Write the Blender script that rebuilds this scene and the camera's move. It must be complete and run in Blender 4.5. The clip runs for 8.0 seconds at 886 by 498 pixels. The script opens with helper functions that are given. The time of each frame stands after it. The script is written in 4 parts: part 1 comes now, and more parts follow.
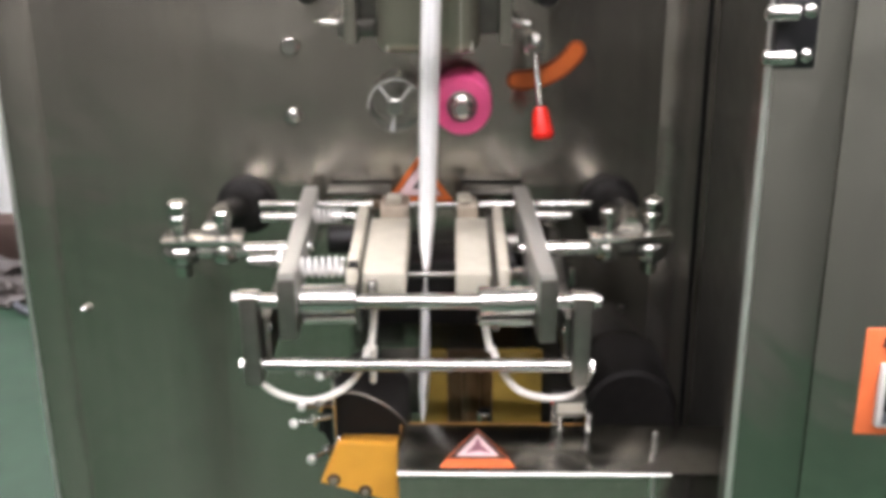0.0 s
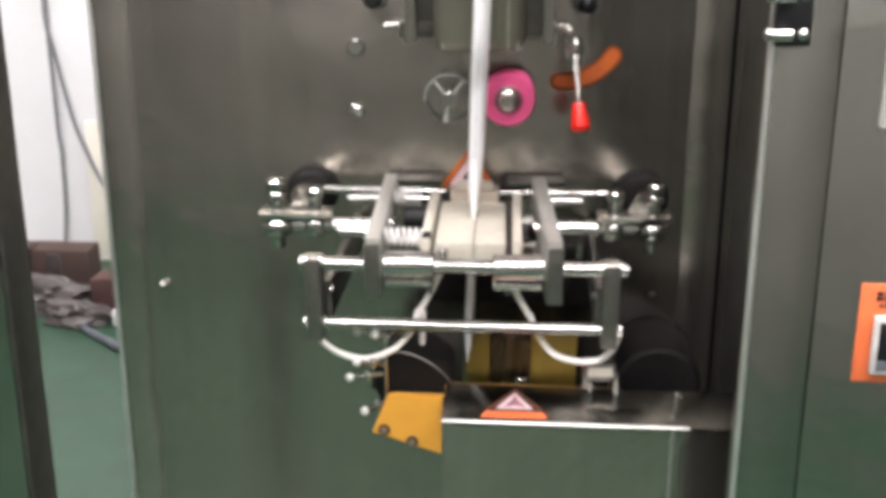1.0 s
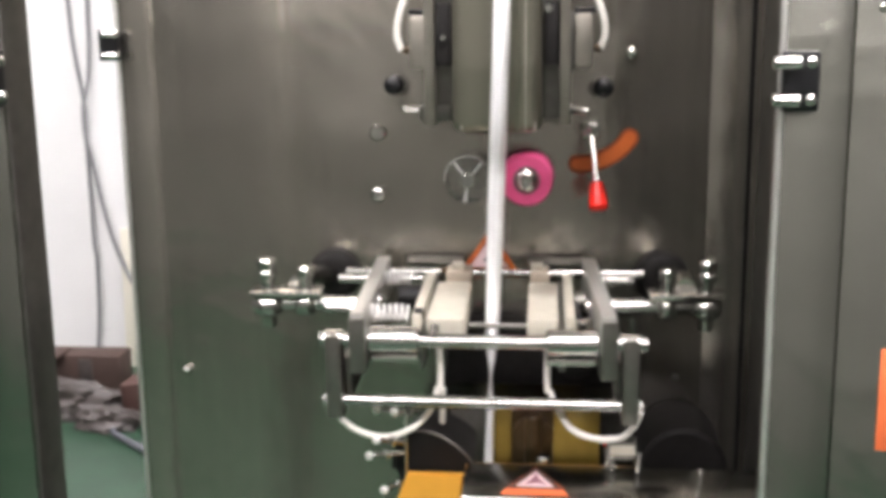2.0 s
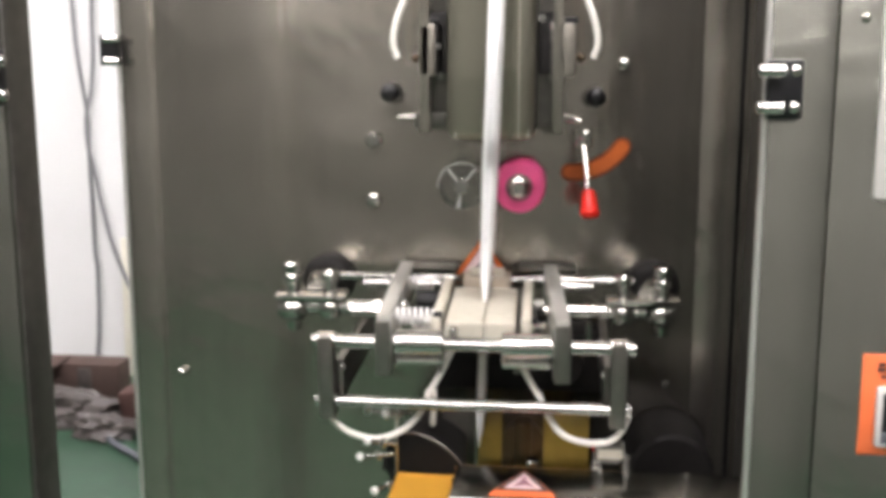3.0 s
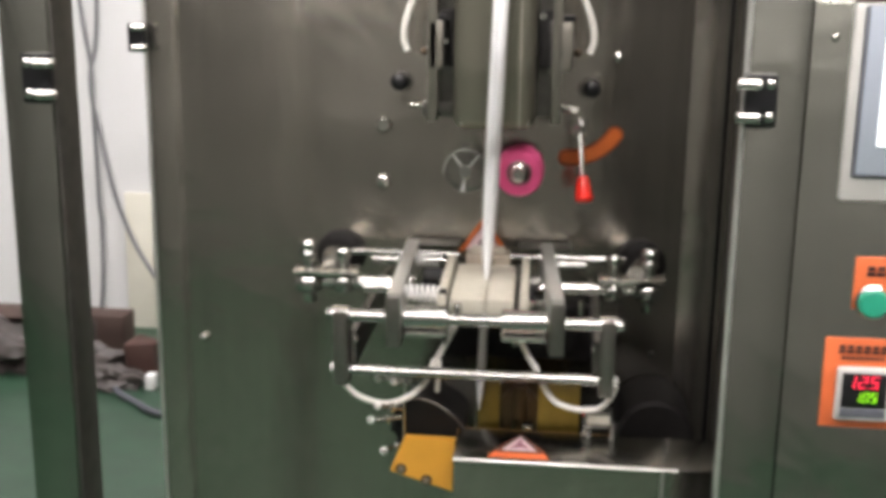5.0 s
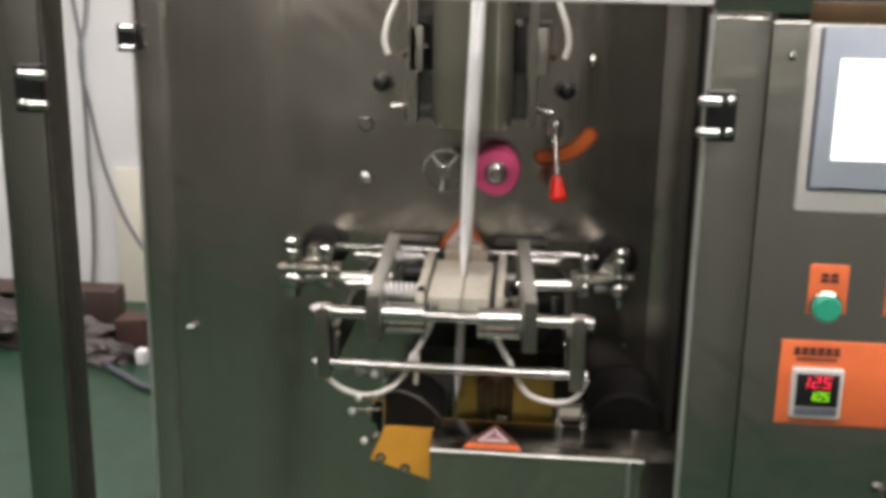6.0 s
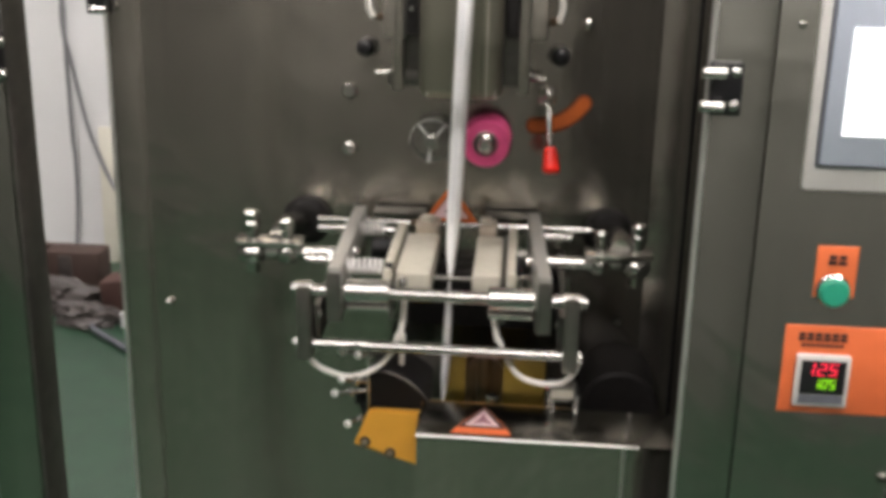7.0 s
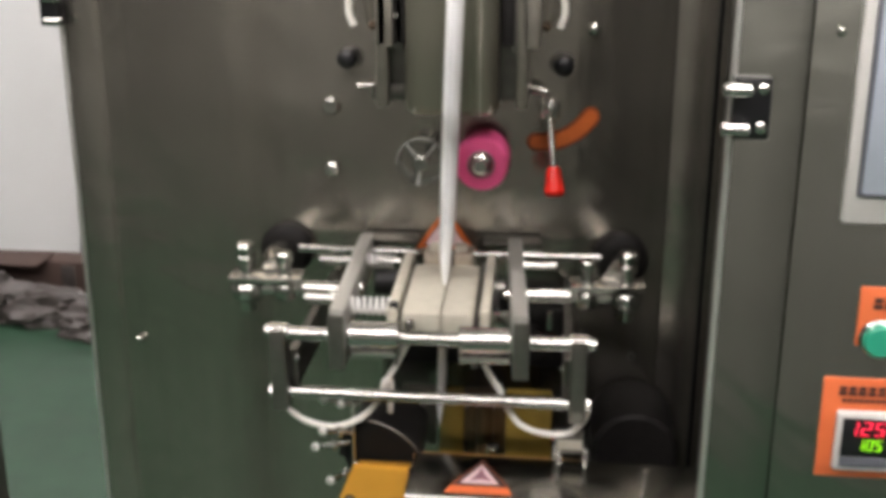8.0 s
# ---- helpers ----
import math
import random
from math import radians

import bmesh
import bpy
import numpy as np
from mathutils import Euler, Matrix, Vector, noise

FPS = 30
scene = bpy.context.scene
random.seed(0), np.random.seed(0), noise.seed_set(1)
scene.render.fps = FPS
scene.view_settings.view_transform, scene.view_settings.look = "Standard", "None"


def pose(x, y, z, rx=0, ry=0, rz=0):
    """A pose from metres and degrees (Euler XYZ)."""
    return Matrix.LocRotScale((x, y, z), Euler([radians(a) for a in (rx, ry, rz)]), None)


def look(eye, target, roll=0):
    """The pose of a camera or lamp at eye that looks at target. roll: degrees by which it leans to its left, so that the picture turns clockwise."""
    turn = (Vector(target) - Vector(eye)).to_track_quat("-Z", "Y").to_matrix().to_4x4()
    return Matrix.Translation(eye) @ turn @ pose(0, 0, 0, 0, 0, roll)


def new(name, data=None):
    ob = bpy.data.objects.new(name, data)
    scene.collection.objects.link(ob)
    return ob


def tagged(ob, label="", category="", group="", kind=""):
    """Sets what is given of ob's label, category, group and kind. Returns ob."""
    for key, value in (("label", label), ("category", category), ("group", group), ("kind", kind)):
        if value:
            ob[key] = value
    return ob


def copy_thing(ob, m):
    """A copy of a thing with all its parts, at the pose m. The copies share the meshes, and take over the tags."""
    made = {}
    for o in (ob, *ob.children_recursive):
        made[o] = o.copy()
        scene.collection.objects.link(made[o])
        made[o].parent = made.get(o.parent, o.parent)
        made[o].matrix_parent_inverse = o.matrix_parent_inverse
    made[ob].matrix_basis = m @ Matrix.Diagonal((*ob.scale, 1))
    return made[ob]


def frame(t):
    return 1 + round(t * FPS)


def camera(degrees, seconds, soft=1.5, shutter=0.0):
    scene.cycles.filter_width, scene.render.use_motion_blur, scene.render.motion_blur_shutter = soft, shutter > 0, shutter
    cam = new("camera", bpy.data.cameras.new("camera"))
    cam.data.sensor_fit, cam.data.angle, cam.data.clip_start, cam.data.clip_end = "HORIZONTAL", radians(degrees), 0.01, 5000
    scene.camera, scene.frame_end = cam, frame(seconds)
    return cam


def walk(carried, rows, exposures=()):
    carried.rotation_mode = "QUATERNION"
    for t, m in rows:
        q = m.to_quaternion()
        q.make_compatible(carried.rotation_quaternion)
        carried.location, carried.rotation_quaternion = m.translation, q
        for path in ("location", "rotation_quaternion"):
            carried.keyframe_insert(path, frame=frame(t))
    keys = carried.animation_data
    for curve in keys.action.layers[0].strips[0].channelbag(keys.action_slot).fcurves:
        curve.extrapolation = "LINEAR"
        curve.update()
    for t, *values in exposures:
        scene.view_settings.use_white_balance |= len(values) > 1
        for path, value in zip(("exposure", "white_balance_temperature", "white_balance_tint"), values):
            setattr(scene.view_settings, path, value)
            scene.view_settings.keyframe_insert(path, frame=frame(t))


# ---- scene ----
cam = camera(43.8, 8.0, soft=4.6, shutter=0.4)
PATH = [
    (0, (0.01, -1.021, 1.37), (-0.041, 0.853, 0.674), -0.5),
    (0.5, (0.005, -1.073, 1.353), (-0.057, 0.824, 0.721), 0.0),
    (1, (0.022, -1.145, 1.333), (-0.127, 0.759, 0.737), 0.0),
    (1.5, (0.038, -1.163, 1.311), (-0.158, 0.771, 0.84), -0.5),
    (2, (0.036, -1.16, 1.302), (-0.176, 0.789, 0.906), -0.7),
    (2.2, (0.038, -1.162, 1.302), (-0.179, 0.788, 0.912), -0.7),
    (3.3, (0.048, -1.181, 1.292), (-0.165, 0.774, 0.928), 0.4),
    (3.5, (0.049, -1.185, 1.294), (-0.163, 0.77, 0.929), 0.7),
    (4, (0.053, -1.199, 1.317), (-0.154, 0.752, 0.929), 1.0),
    (4.5, (0.042, -1.219, 1.343), (-0.154, 0.724, 0.904), 0.7),
    (4.7, (0.04, -1.235, 1.338), (-0.161, 0.705, 0.889), 0.6),
    (5.8, (0.062, -1.296, 1.381), (-0.133, 0.632, 0.887), 1.0),
    (6, (0.061, -1.294, 1.386), (-0.124, 0.63, 0.873), 1.0),
    (6.5, (0.057, -1.274, 1.391), (-0.116, 0.641, 0.841), 1.1),
    (7, (0.059, -1.235, 1.391), (-0.106, 0.669, 0.801), 1.2),
    (7.5, (0.06, -1.202, 1.393), (-0.098, 0.697, 0.787), 1.1),
    (8, (0.074, -1.107, 1.392), (-0.126, 0.79, 0.791), 0.1),
]
EXPOSURES = [(0.0, 0.04, 6400, 14), (2.0, 0.01, 6500, 13), (3.5, -0.02, 6550, 12), (4.7, -0.19, 6600, 11), (5.8, -0.7, 6750, 11), (7.0, -0.7, 6750, 11), (8.0, -0.58, 6700, 11)]
walk(cam, [(t, look(eye, target, roll)) for t, eye, target, roll in PATH], EXPOSURES)

# ---------------------------------------------------------------- light
world = bpy.data.worlds.new("hall_air")
world.use_nodes = True
world.node_tree.nodes["Background"].inputs[0].default_value = (0.5, 0.55, 0.6, 1)
world.node_tree.nodes["Background"].inputs[1].default_value = 0.05
scene.world = world
LAMP = 70.0


# ---------------------------------------------------------------- materials
def mat(name, color, rough=0.5, metal=0.0, vary=0.12, scale=40.0, stretch=(1, 1, 1), bump=0.05, rough_vary=0.1,
        emit=0.0, alpha=None, trans=0.0, aniso=0.0, coat=0.0, big=0.0, ior=1.45, spec=0.5, wave=0.0):
    m = bpy.data.materials.new(name)
    m.use_nodes = True
    nt = m.node_tree
    b = nt.nodes["Principled BSDF"]
    b.inputs["Metallic"].default_value = metal
    b.inputs["Transmission Weight"].default_value = trans
    b.inputs["Coat Weight"].default_value = coat
    b.inputs["IOR"].default_value = ior
    b.inputs["Specular IOR Level"].default_value = spec
    co = nt.nodes.new("ShaderNodeTexCoord")
    mp = nt.nodes.new("ShaderNodeMapping")
    mp.inputs["Scale"].default_value = stretch
    nt.links.new(co.outputs["Object"], mp.inputs["Vector"])
    n1 = nt.nodes.new("ShaderNodeTexNoise")
    n1.inputs["Scale"].default_value = scale
    n1.inputs["Detail"].default_value = 6
    nt.links.new(mp.outputs[0], n1.inputs["Vector"])
    n2 = nt.nodes.new("ShaderNodeTexNoise")
    n2.inputs["Scale"].default_value = 6.0
    n2.inputs["Detail"].default_value = 4
    nt.links.new(co.outputs["Object"], n2.inputs["Vector"])
    add = nt.nodes.new("ShaderNodeMath")
    add.operation = "MULTIPLY_ADD"
    nt.links.new(n2.outputs["Fac"], add.inputs[0])
    add.inputs[1].default_value = big
    nt.links.new(n1.outputs["Fac"], add.inputs[2])
    rng = nt.nodes.new("ShaderNodeMapRange")
    rng.inputs["From Min"].default_value, rng.inputs["From Max"].default_value = 0.3 + big * 0.3, 0.7 + big * 0.7
    rng.inputs["To Min"].default_value, rng.inputs["To Max"].default_value = 1 - vary, 1 + vary
    rng.clamp = False
    nt.links.new(add.outputs[0], rng.inputs["Value"])
    mul = nt.nodes.new("ShaderNodeVectorMath")
    mul.operation = "SCALE"
    mul.inputs[0].default_value = color[:3]
    nt.links.new(rng.outputs[0], mul.inputs["Scale"])
    nt.links.new(mul.outputs[0], b.inputs["Base Color"])
    r2 = nt.nodes.new("ShaderNodeMapRange")
    r2.inputs["From Min"].default_value, r2.inputs["From Max"].default_value = 0.3, 0.7
    r2.inputs["To Min"].default_value, r2.inputs["To Max"].default_value = rough * (1 - rough_vary), rough * (1 + rough_vary)
    r2.clamp = False
    nt.links.new(n2.outputs["Fac"], r2.inputs["Value"])
    nt.links.new(r2.outputs[0], b.inputs["Roughness"])
    if bump:
        bp = nt.nodes.new("ShaderNodeBump")
        bp.inputs["Strength"].default_value = bump
        bp.inputs["Distance"].default_value = 0.002
        nt.links.new(n1.outputs["Fac"], bp.inputs["Height"])
        nt.links.new(bp.outputs[0], b.inputs["Normal"])
        if wave:
            # thin sheet, slightly dented and oil-canned
            n3 = nt.nodes.new("ShaderNodeTexNoise")
            n3.inputs["Scale"].default_value = 5.0
            n3.inputs["Detail"].default_value = 3
            n3.inputs["Distortion"].default_value = 0.6
            nt.links.new(co.outputs["Object"], n3.inputs["Vector"])
            b3 = nt.nodes.new("ShaderNodeBump")
            b3.inputs["Strength"].default_value = 1.0
            b3.inputs["Distance"].default_value = wave
            nt.links.new(n3.outputs["Fac"], b3.inputs["Height"])
            nt.links.new(b3.outputs[0], bp.inputs["Normal"])
    if aniso:
        tg = nt.nodes.new("ShaderNodeTangent")
        tg.direction_type, tg.axis = "RADIAL", "Z"
        b.inputs["Anisotropic"].default_value = aniso
        nt.links.new(tg.outputs[0], b.inputs["Tangent"])
    if emit:
        b.inputs["Emission Color"].default_value = (*color[:3], 1)
        b.inputs["Emission Strength"].default_value = emit
    return m


PANEL = mat("brushed_stainless_panel", (0.385, 0.362, 0.32), 0.225, 0.94, 0.1, 90, (1, 1, 0.04), 0.12, 0.2, big=0.8, wave=0.006)
STEEL = mat("brushed_stainless_column", (0.4, 0.4, 0.362), 0.215, 1.0, 0.06, 80, (1, 1, 0.05), 0.1, 0.15, big=0.8, wave=0.006)
EDGE = mat("bare_steel_edge", (0.78, 0.77, 0.74), 0.45, 1.0, 0.05, 60, bump=0.02)
ROD = mat("worn_chrome_rod", (0.43, 0.425, 0.405), 0.18, 1.0, 0.05, 90, (0.08, 1, 1), 0.03)
ZINC = mat("zinc_plated_wire", (0.8, 0.79, 0.76), 0.45, 0.5, 0.04, 200, bump=0.02)
COVER_TOP = mat("glossy_cover_sheet", (0.25, 0.245, 0.225), 0.22, 1.0, 0.1, 90, bump=0.04)
POST = mat("dull_flat_steel", (0.185, 0.178, 0.158), 0.34, 0.85, 0.1, 90, bump=0.04)
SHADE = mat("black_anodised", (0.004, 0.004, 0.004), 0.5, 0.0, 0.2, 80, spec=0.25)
CHROME = mat("polished_chrome", (0.5, 0.495, 0.47), 0.22, 1.0, 0.04, 60, bump=0.02)
TAN = mat("heat_tinted_steel", (0.36, 0.31, 0.25), 0.45, 0.35, 0.1, 70, bump=0.05)
MACHINED = mat("machined_steel", (0.6, 0.585, 0.55), 0.2, 1.0, 0.1, 120, (0.1, 1, 1), 0.05)
ALU = mat("matt_aluminium_jaw", (0.5, 0.475, 0.395), 0.45, 0.3, 0.07, 70, bump=0.05)
PLATE = mat("ground_steel_plate", (0.44, 0.435, 0.4), 0.42, 0.6, 0.08, 90, (1, 0.1, 1), 0.04)
OLIVE = mat("dull_stainless_tube", (0.25, 0.238, 0.19), 0.34, 0.75, 0.1, 50, (1, 1, 0.03), 0.04, 0.05, big=0.3)
HEATER = mat("greyed_heater_steel", (0.215, 0.2, 0.17), 0.4, 0.55, 0.1, 60)
DARK_ORANGE = mat("dark_orange_edge", (0.25, 0.055, 0.015), 0.45, 0.0, 0.1, 50, bump=0.02)
# dark steel parts, and plain steel faces with shade put into the colour
DARK = mat("dark_and_shaded_steel", (0.16, 0.155, 0.14), 0.35, 0.9, 0.15, 60)
BLACK = mat("black_plastic", (0.008, 0.008, 0.009), 0.35, 0.0, 0.2, 80)
RUBBER = mat("black_rubber", (0.012, 0.011, 0.0105), 0.6, 0.0, 0.2, 120, bump=0.1, spec=0.2)
FROST = mat("scratched_highlight_plastic", (0.4, 0.4, 0.385), 0.25, 0.0, 0.15, 80)
MAUVE = mat("faded_mauve_print", (0.25, 0.11, 0.14), 0.5, 0.0, 0.2, 300, bump=0.0)
PINK = mat("pink_silicone", (0.68, 0.085, 0.23), 0.5, 0.0, 0.06, 60)
RED = mat("red_plastic", (0.8, 0.025, 0.015), 0.3, 0.0, 0.05, 60, bump=0.01)
ORANGE = mat("orange_label", (0.62, 0.135, 0.045), 0.45, 0.0, 0.05, 50, bump=0.01)
ORANGE_DARK = mat("burnt_orange_plate", (0.6, 0.14, 0.03), 0.45, 0.0, 0.1, 50, bump=0.02)
PALE = mat("pale_pink_print", (0.7, 0.53, 0.54), 0.5, 0.0, 0.06, 200, bump=0.0)
INK = mat("dark_print", (0.035, 0.018, 0.015), 0.6, 0.0, 0.1, 60, bump=0.0)
FILM = mat("white_laminate_film", (0.97, 0.97, 0.97), 0.3, 0.0, 0.03, 30, (1, 1, 0.2), 0.12, coat=0.2)
FIN = mat("pressed_film_seam", (0.84, 0.84, 0.85), 0.4, 0.0, 0.08, 300, bump=0.1)
CABLE = mat("white_braided_cable", (0.78, 0.76, 0.7), 0.7, 0.0, 0.12, 500, bump=0.25)
OCHRE = mat("ochre_painted_steel", (0.55, 0.27, 0.035), 0.38, 0.0, 0.1, 40, big=0.5)
DULL_OCHRE = mat("dull_brown_ochre", (0.22, 0.115, 0.03), 0.5, 0.0, 0.2, 60)
AMBER = mat("amber_polyurethane", (0.23, 0.155, 0.034), 0.25, 0.0, 0.15, 30, coat=0.3)
BROWN = mat("brown_resin", (0.06, 0.036, 0.016), 0.35, 0.0, 0.2, 30)
GREEN = mat("green_push_button", (0.02, 0.27, 0.165), 0.35, 0.0, 0.05, 60, bump=0.0)
GREY = mat("light_grey_plastic", (0.45, 0.445, 0.42), 0.45, 0.0, 0.04, 60)
BLUEGREY = mat("silver_grey_bezel_film", (0.38, 0.42, 0.48), 0.25, 0.2, 0.05, 30, bump=0.0)
SLATE = mat("dark_grey_plastic", (0.09, 0.095, 0.11), 0.4, 0.0, 0.1, 60)
ACRYLIC = mat("clear_acrylic", (0.95, 0.97, 0.97), 0.03, 0.0, 0.0, 20, bump=0.0, trans=1.0, ior=1.3)
SCREEN = mat("lit_screen", (0.95, 0.97, 1.0), 0.2, 0.0, 0.03, 25, bump=0.0, emit=1.6)
LED_RED = mat("red_segments", (1.0, 0.03, 0.08), 0.3, 0.0, 0.0, bump=0.0, emit=1.5)
LED_GREEN = mat("green_segments", (0.35, 1.0, 0.02), 0.3, 0.0, 0.0, bump=0.0, emit=0.95)
FLOOR = mat("green_floor_paint", (0.022, 0.056, 0.032), 0.4, 0.0, 0.3, 9, bump=0.03, big=0.8)
WALL = mat("white_wall_paint", (0.82, 0.82, 0.82), 0.7, 0.0, 0.03, 4, bump=0.02, big=0.5)
GREYWALL = mat("grey_wall_panel", (0.114, 0.115, 0.104), 0.7, 0.0, 0.1, 2, bump=0.02, big=0.5)
CEIL = mat("ceiling_paint", (0.25, 0.23, 0.22), 0.8, 0.0, 0.05, 3, bump=0.02)
CARD = mat("brown_cardboard", (0.058, 0.035, 0.028), 0.75, 0.0, 0.25, 14, bump=0.1, big=0.8)
RED_CARD = mat("reddish_cardboard", (0.065, 0.03, 0.024), 0.75, 0.0, 0.25, 14, bump=0.1, big=0.8)
CREAM = mat("cream_plastic_board", (0.8, 0.775, 0.67), 0.5, 0.0, 0.05, 8, bump=0.02, big=0.5)
PLASTIC_BAG = mat("crumpled_clear_bag", (0.062, 0.053, 0.049), 0.4, 0.0, 0.3, 30, bump=0.5)
WIRE = mat("grey_cable", (0.22, 0.22, 0.23), 0.6, 0.0, 0.1, 60)
GLOW = mat("lamp_diffuser", (1.0, 0.955, 0.96), 0.5, 0.0, 0.0, bump=0.0, emit=LAMP)
BEAM = mat("white_powder_coat", (0.85, 0.85, 0.84), 0.4, 0.0, 0.03, 50)

# ---------------------------------------------------------------- mesh helpers
ORG = {}
PLACE = Vector((0, 0, 0))  # where the assembly being built is mounted


def thing(name, base, label, category, group="", kind=""):
    ob = new(name)
    ob.empty_display_size = 0.02
    ob.location = Vector(base) + PLACE
    ORG[ob.name] = Vector(base)
    return tagged(ob, label, category, group, kind)


def part(name, bm, material, parent=None, label="", smooth=True):
    """One mesh object from a bmesh in world coordinates, under a thing or a part."""
    org = ORG[parent.name] if parent else Vector((0, 0, 0))
    bmesh.ops.recalc_face_normals(bm, faces=bm.faces)
    me = bpy.data.meshes.new(name)
    bm.transform(Matrix.Translation(-org))
    bm.to_mesh(me)
    bm.free()
    me.materials.append(material)
    if smooth:
        me.polygons.foreach_set("use_smooth", [True] * len(me.polygons))
        me.set_sharp_from_angle(angle=radians(35))
    ob = new(name, me)
    if parent:
        ob.parent = parent
        ORG[ob.name] = org
    else:
        ob.location = PLACE
    if label:
        ob["label"] = label
    return ob


def box(bm, x0, x1, y0, y1, z0, z1, bevel=0.0, seg=2):
    r = bmesh.ops.create_cube(bm, size=1.0, matrix=Matrix.LocRotScale(
        ((x0 + x1) / 2, (y0 + y1) / 2, (z0 + z1) / 2), None, (abs(x1 - x0), abs(y1 - y0), abs(z1 - z0))))
    if bevel:
        es = {e for v in r["verts"] for e in v.link_edges}
        bmesh.ops.bevel(bm, geom=list(es), offset=bevel, segments=seg, affect="EDGES", profile=0.5)
    return bm


def cyl(bm, p0, p1, r0, r1=None, seg=24, chamfer=0.0):
    """A rod from p0 to p1, with chamfered ends."""
    r1 = r0 if r1 is None else r1
    p0, p1 = Vector(p0), Vector(p1)
    d = (p1 - p0)
    n = d.normalized()
    rows = [(p0, r0), (p1, r1)]
    if chamfer:
        rows = [(p0, r0 - chamfer), (p0 + n * chamfer, r0), (p1 - n * chamfer, r1), (p1, r1 - chamfer)]
    return lathe(bm, rows, n, seg)


def lathe(bm, rows, n, seg=24, flat=1.0):
    n = Vector(n).normalized()
    u = n.orthogonal().normalized()
    w = n.cross(u)
    rings = []
    for c, r in rows:
        rings.append([bm.verts.new(Vector(c) + (u * math.cos(a) + w * math.sin(a) * flat) * r)
                      for a in [2 * math.pi * i / seg for i in range(seg)]])
    for a, b in zip(rings, rings[1:]):
        for i in range(seg):
            bm.faces.new((a[i], a[(i + 1) % seg], b[(i + 1) % seg], b[i]))
    bm.faces.new(rings[0][::-1])
    bm.faces.new(rings[-1])
    return bm


def sweep(bm, pts, r, seg=10):
    """A round cable through the points."""
    pts = [Vector(p) for p in pts]
    rings, up = [], None
    for i, p in enumerate(pts):
        d = (pts[min(i + 1, len(pts) - 1)] - pts[max(i - 1, 0)]).normalized()
        u = d.orthogonal().normalized() if up is None else (up - d * up.dot(d)).normalized()
        up = u
        w = d.cross(u)
        rings.append([bm.verts.new(p + (u * math.cos(a) + w * math.sin(a)) * r)
                      for a in [2 * math.pi * k / seg for k in range(seg)]])
    for a, b in zip(rings, rings[1:]):
        for i in range(seg):
            bm.faces.new((a[i], a[(i + 1) % seg], b[(i + 1) % seg], b[i]))
    bm.faces.new(rings[0][::-1])
    bm.faces.new(rings[-1])
    return bm


def smoothed(pts, n=6):
    """Catmull-Rom points through pts."""
    pts = [Vector(p) for p in pts]
    ext = [pts[0] * 2 - pts[1]] + pts + [pts[-1] * 2 - pts[-2]]
    out = []
    for i in range(1, len(ext) - 2):
        a, b, c, d = ext[i - 1:i + 3]
        for k in range(n):
            t = k / n
            out.append(0.5 * (2 * b + (c - a) * t + (2 * a - 5 * b + 4 * c - d) * t * t + (3 * b - a - 3 * c + d) * t ** 3))
    return out + [pts[-1]]


def prism(bm, outline, y0, y1, bevel=0.0):
    """A plate: an outline in x and z, from y0 to y1."""
    a = [bm.verts.new((x, y0, z)) for x, z in outline]
    b = [bm.verts.new((x, y1, z)) for x, z in outline]
    n = len(a)
    bm.faces.new(a)
    bm.faces.new(b[::-1])
    for i in range(n):
        bm.faces.new((a[i], b[i], b[(i + 1) % n], a[(i + 1) % n]))
    if bevel:
        bmesh.ops.bevel(bm, geom=list({e for v in a for e in v.link_edges if e.other_vert(v) in a}), offset=bevel, segments=2, affect="EDGES")
    return bm


def hexnut(bm, c, n, r, h):
    return lathe(bm, [(Vector(c), r * 0.94), (Vector(c) + Vector(n) * h * 0.15, r), (Vector(c) + Vector(n) * h * 0.85, r),
                      (Vector(c) + Vector(n) * h, r * 0.94)], n, 6)


def dome(bm, c, n, r, h, seg=20):
    n = Vector(n).normalized()
    rows = [(Vector(c) + n * (h * math.sin(a)), max(r * math.cos(a), 1e-4)) for a in [k * math.pi / 2 / 6 for k in range(7)]]
    return lathe(bm, rows, n, seg)


def coil(bm, p0, p1, r, wire, turns):
    p0, p1 = Vector(p0), Vector(p1)
    n = (p1 - p0).normalized()
    u = n.orthogonal().normalized()
    w = n.cross(u)
    k = int(turns * 14)
    return sweep(bm, [p0.lerp(p1, i / k) + (u * math.cos(2 * math.pi * turns * i / k) + w * math.sin(2 * math.pi * turns * i / k)) * r
                      for i in range(k + 1)], wire, 6)


B = bmesh.new


def flat_slab(name, x0, x1, y0, y1, z0, z1, material, label, cat):
    ob = part(name, box(B(), x0, x1, y0, y1, z0, z1), material)
    return tagged(ob, label, cat, kind="structure")


# ---------------------------------------------------------------- the hall
flat_slab("floor", -4.2, 4.2, -4.1, 3.1, -0.1, 0.0, FLOOR, "green painted concrete workshop floor with scuffs", "floor")
flat_slab("wall_north", -4.2, 4.2, 2.9, 3.1, 0.0, 3.8, WALL, "bright white painted hall wall behind the machine", "wall")
# unseen walls and ceiling, added to close the hall and darken the steel's reflections
flat_slab("wall_south", -4.2, 4.2, -4.1, -3.9, 0.0, 3.8, GREYWALL, "unseen grey wall placed for the steel's reflections", "wall")
flat_slab("wall_east", 4.0, 4.2, -3.9, 2.9, 0.0, 3.8, GREYWALL, "unseen grey side wall closing the hall", "wall")
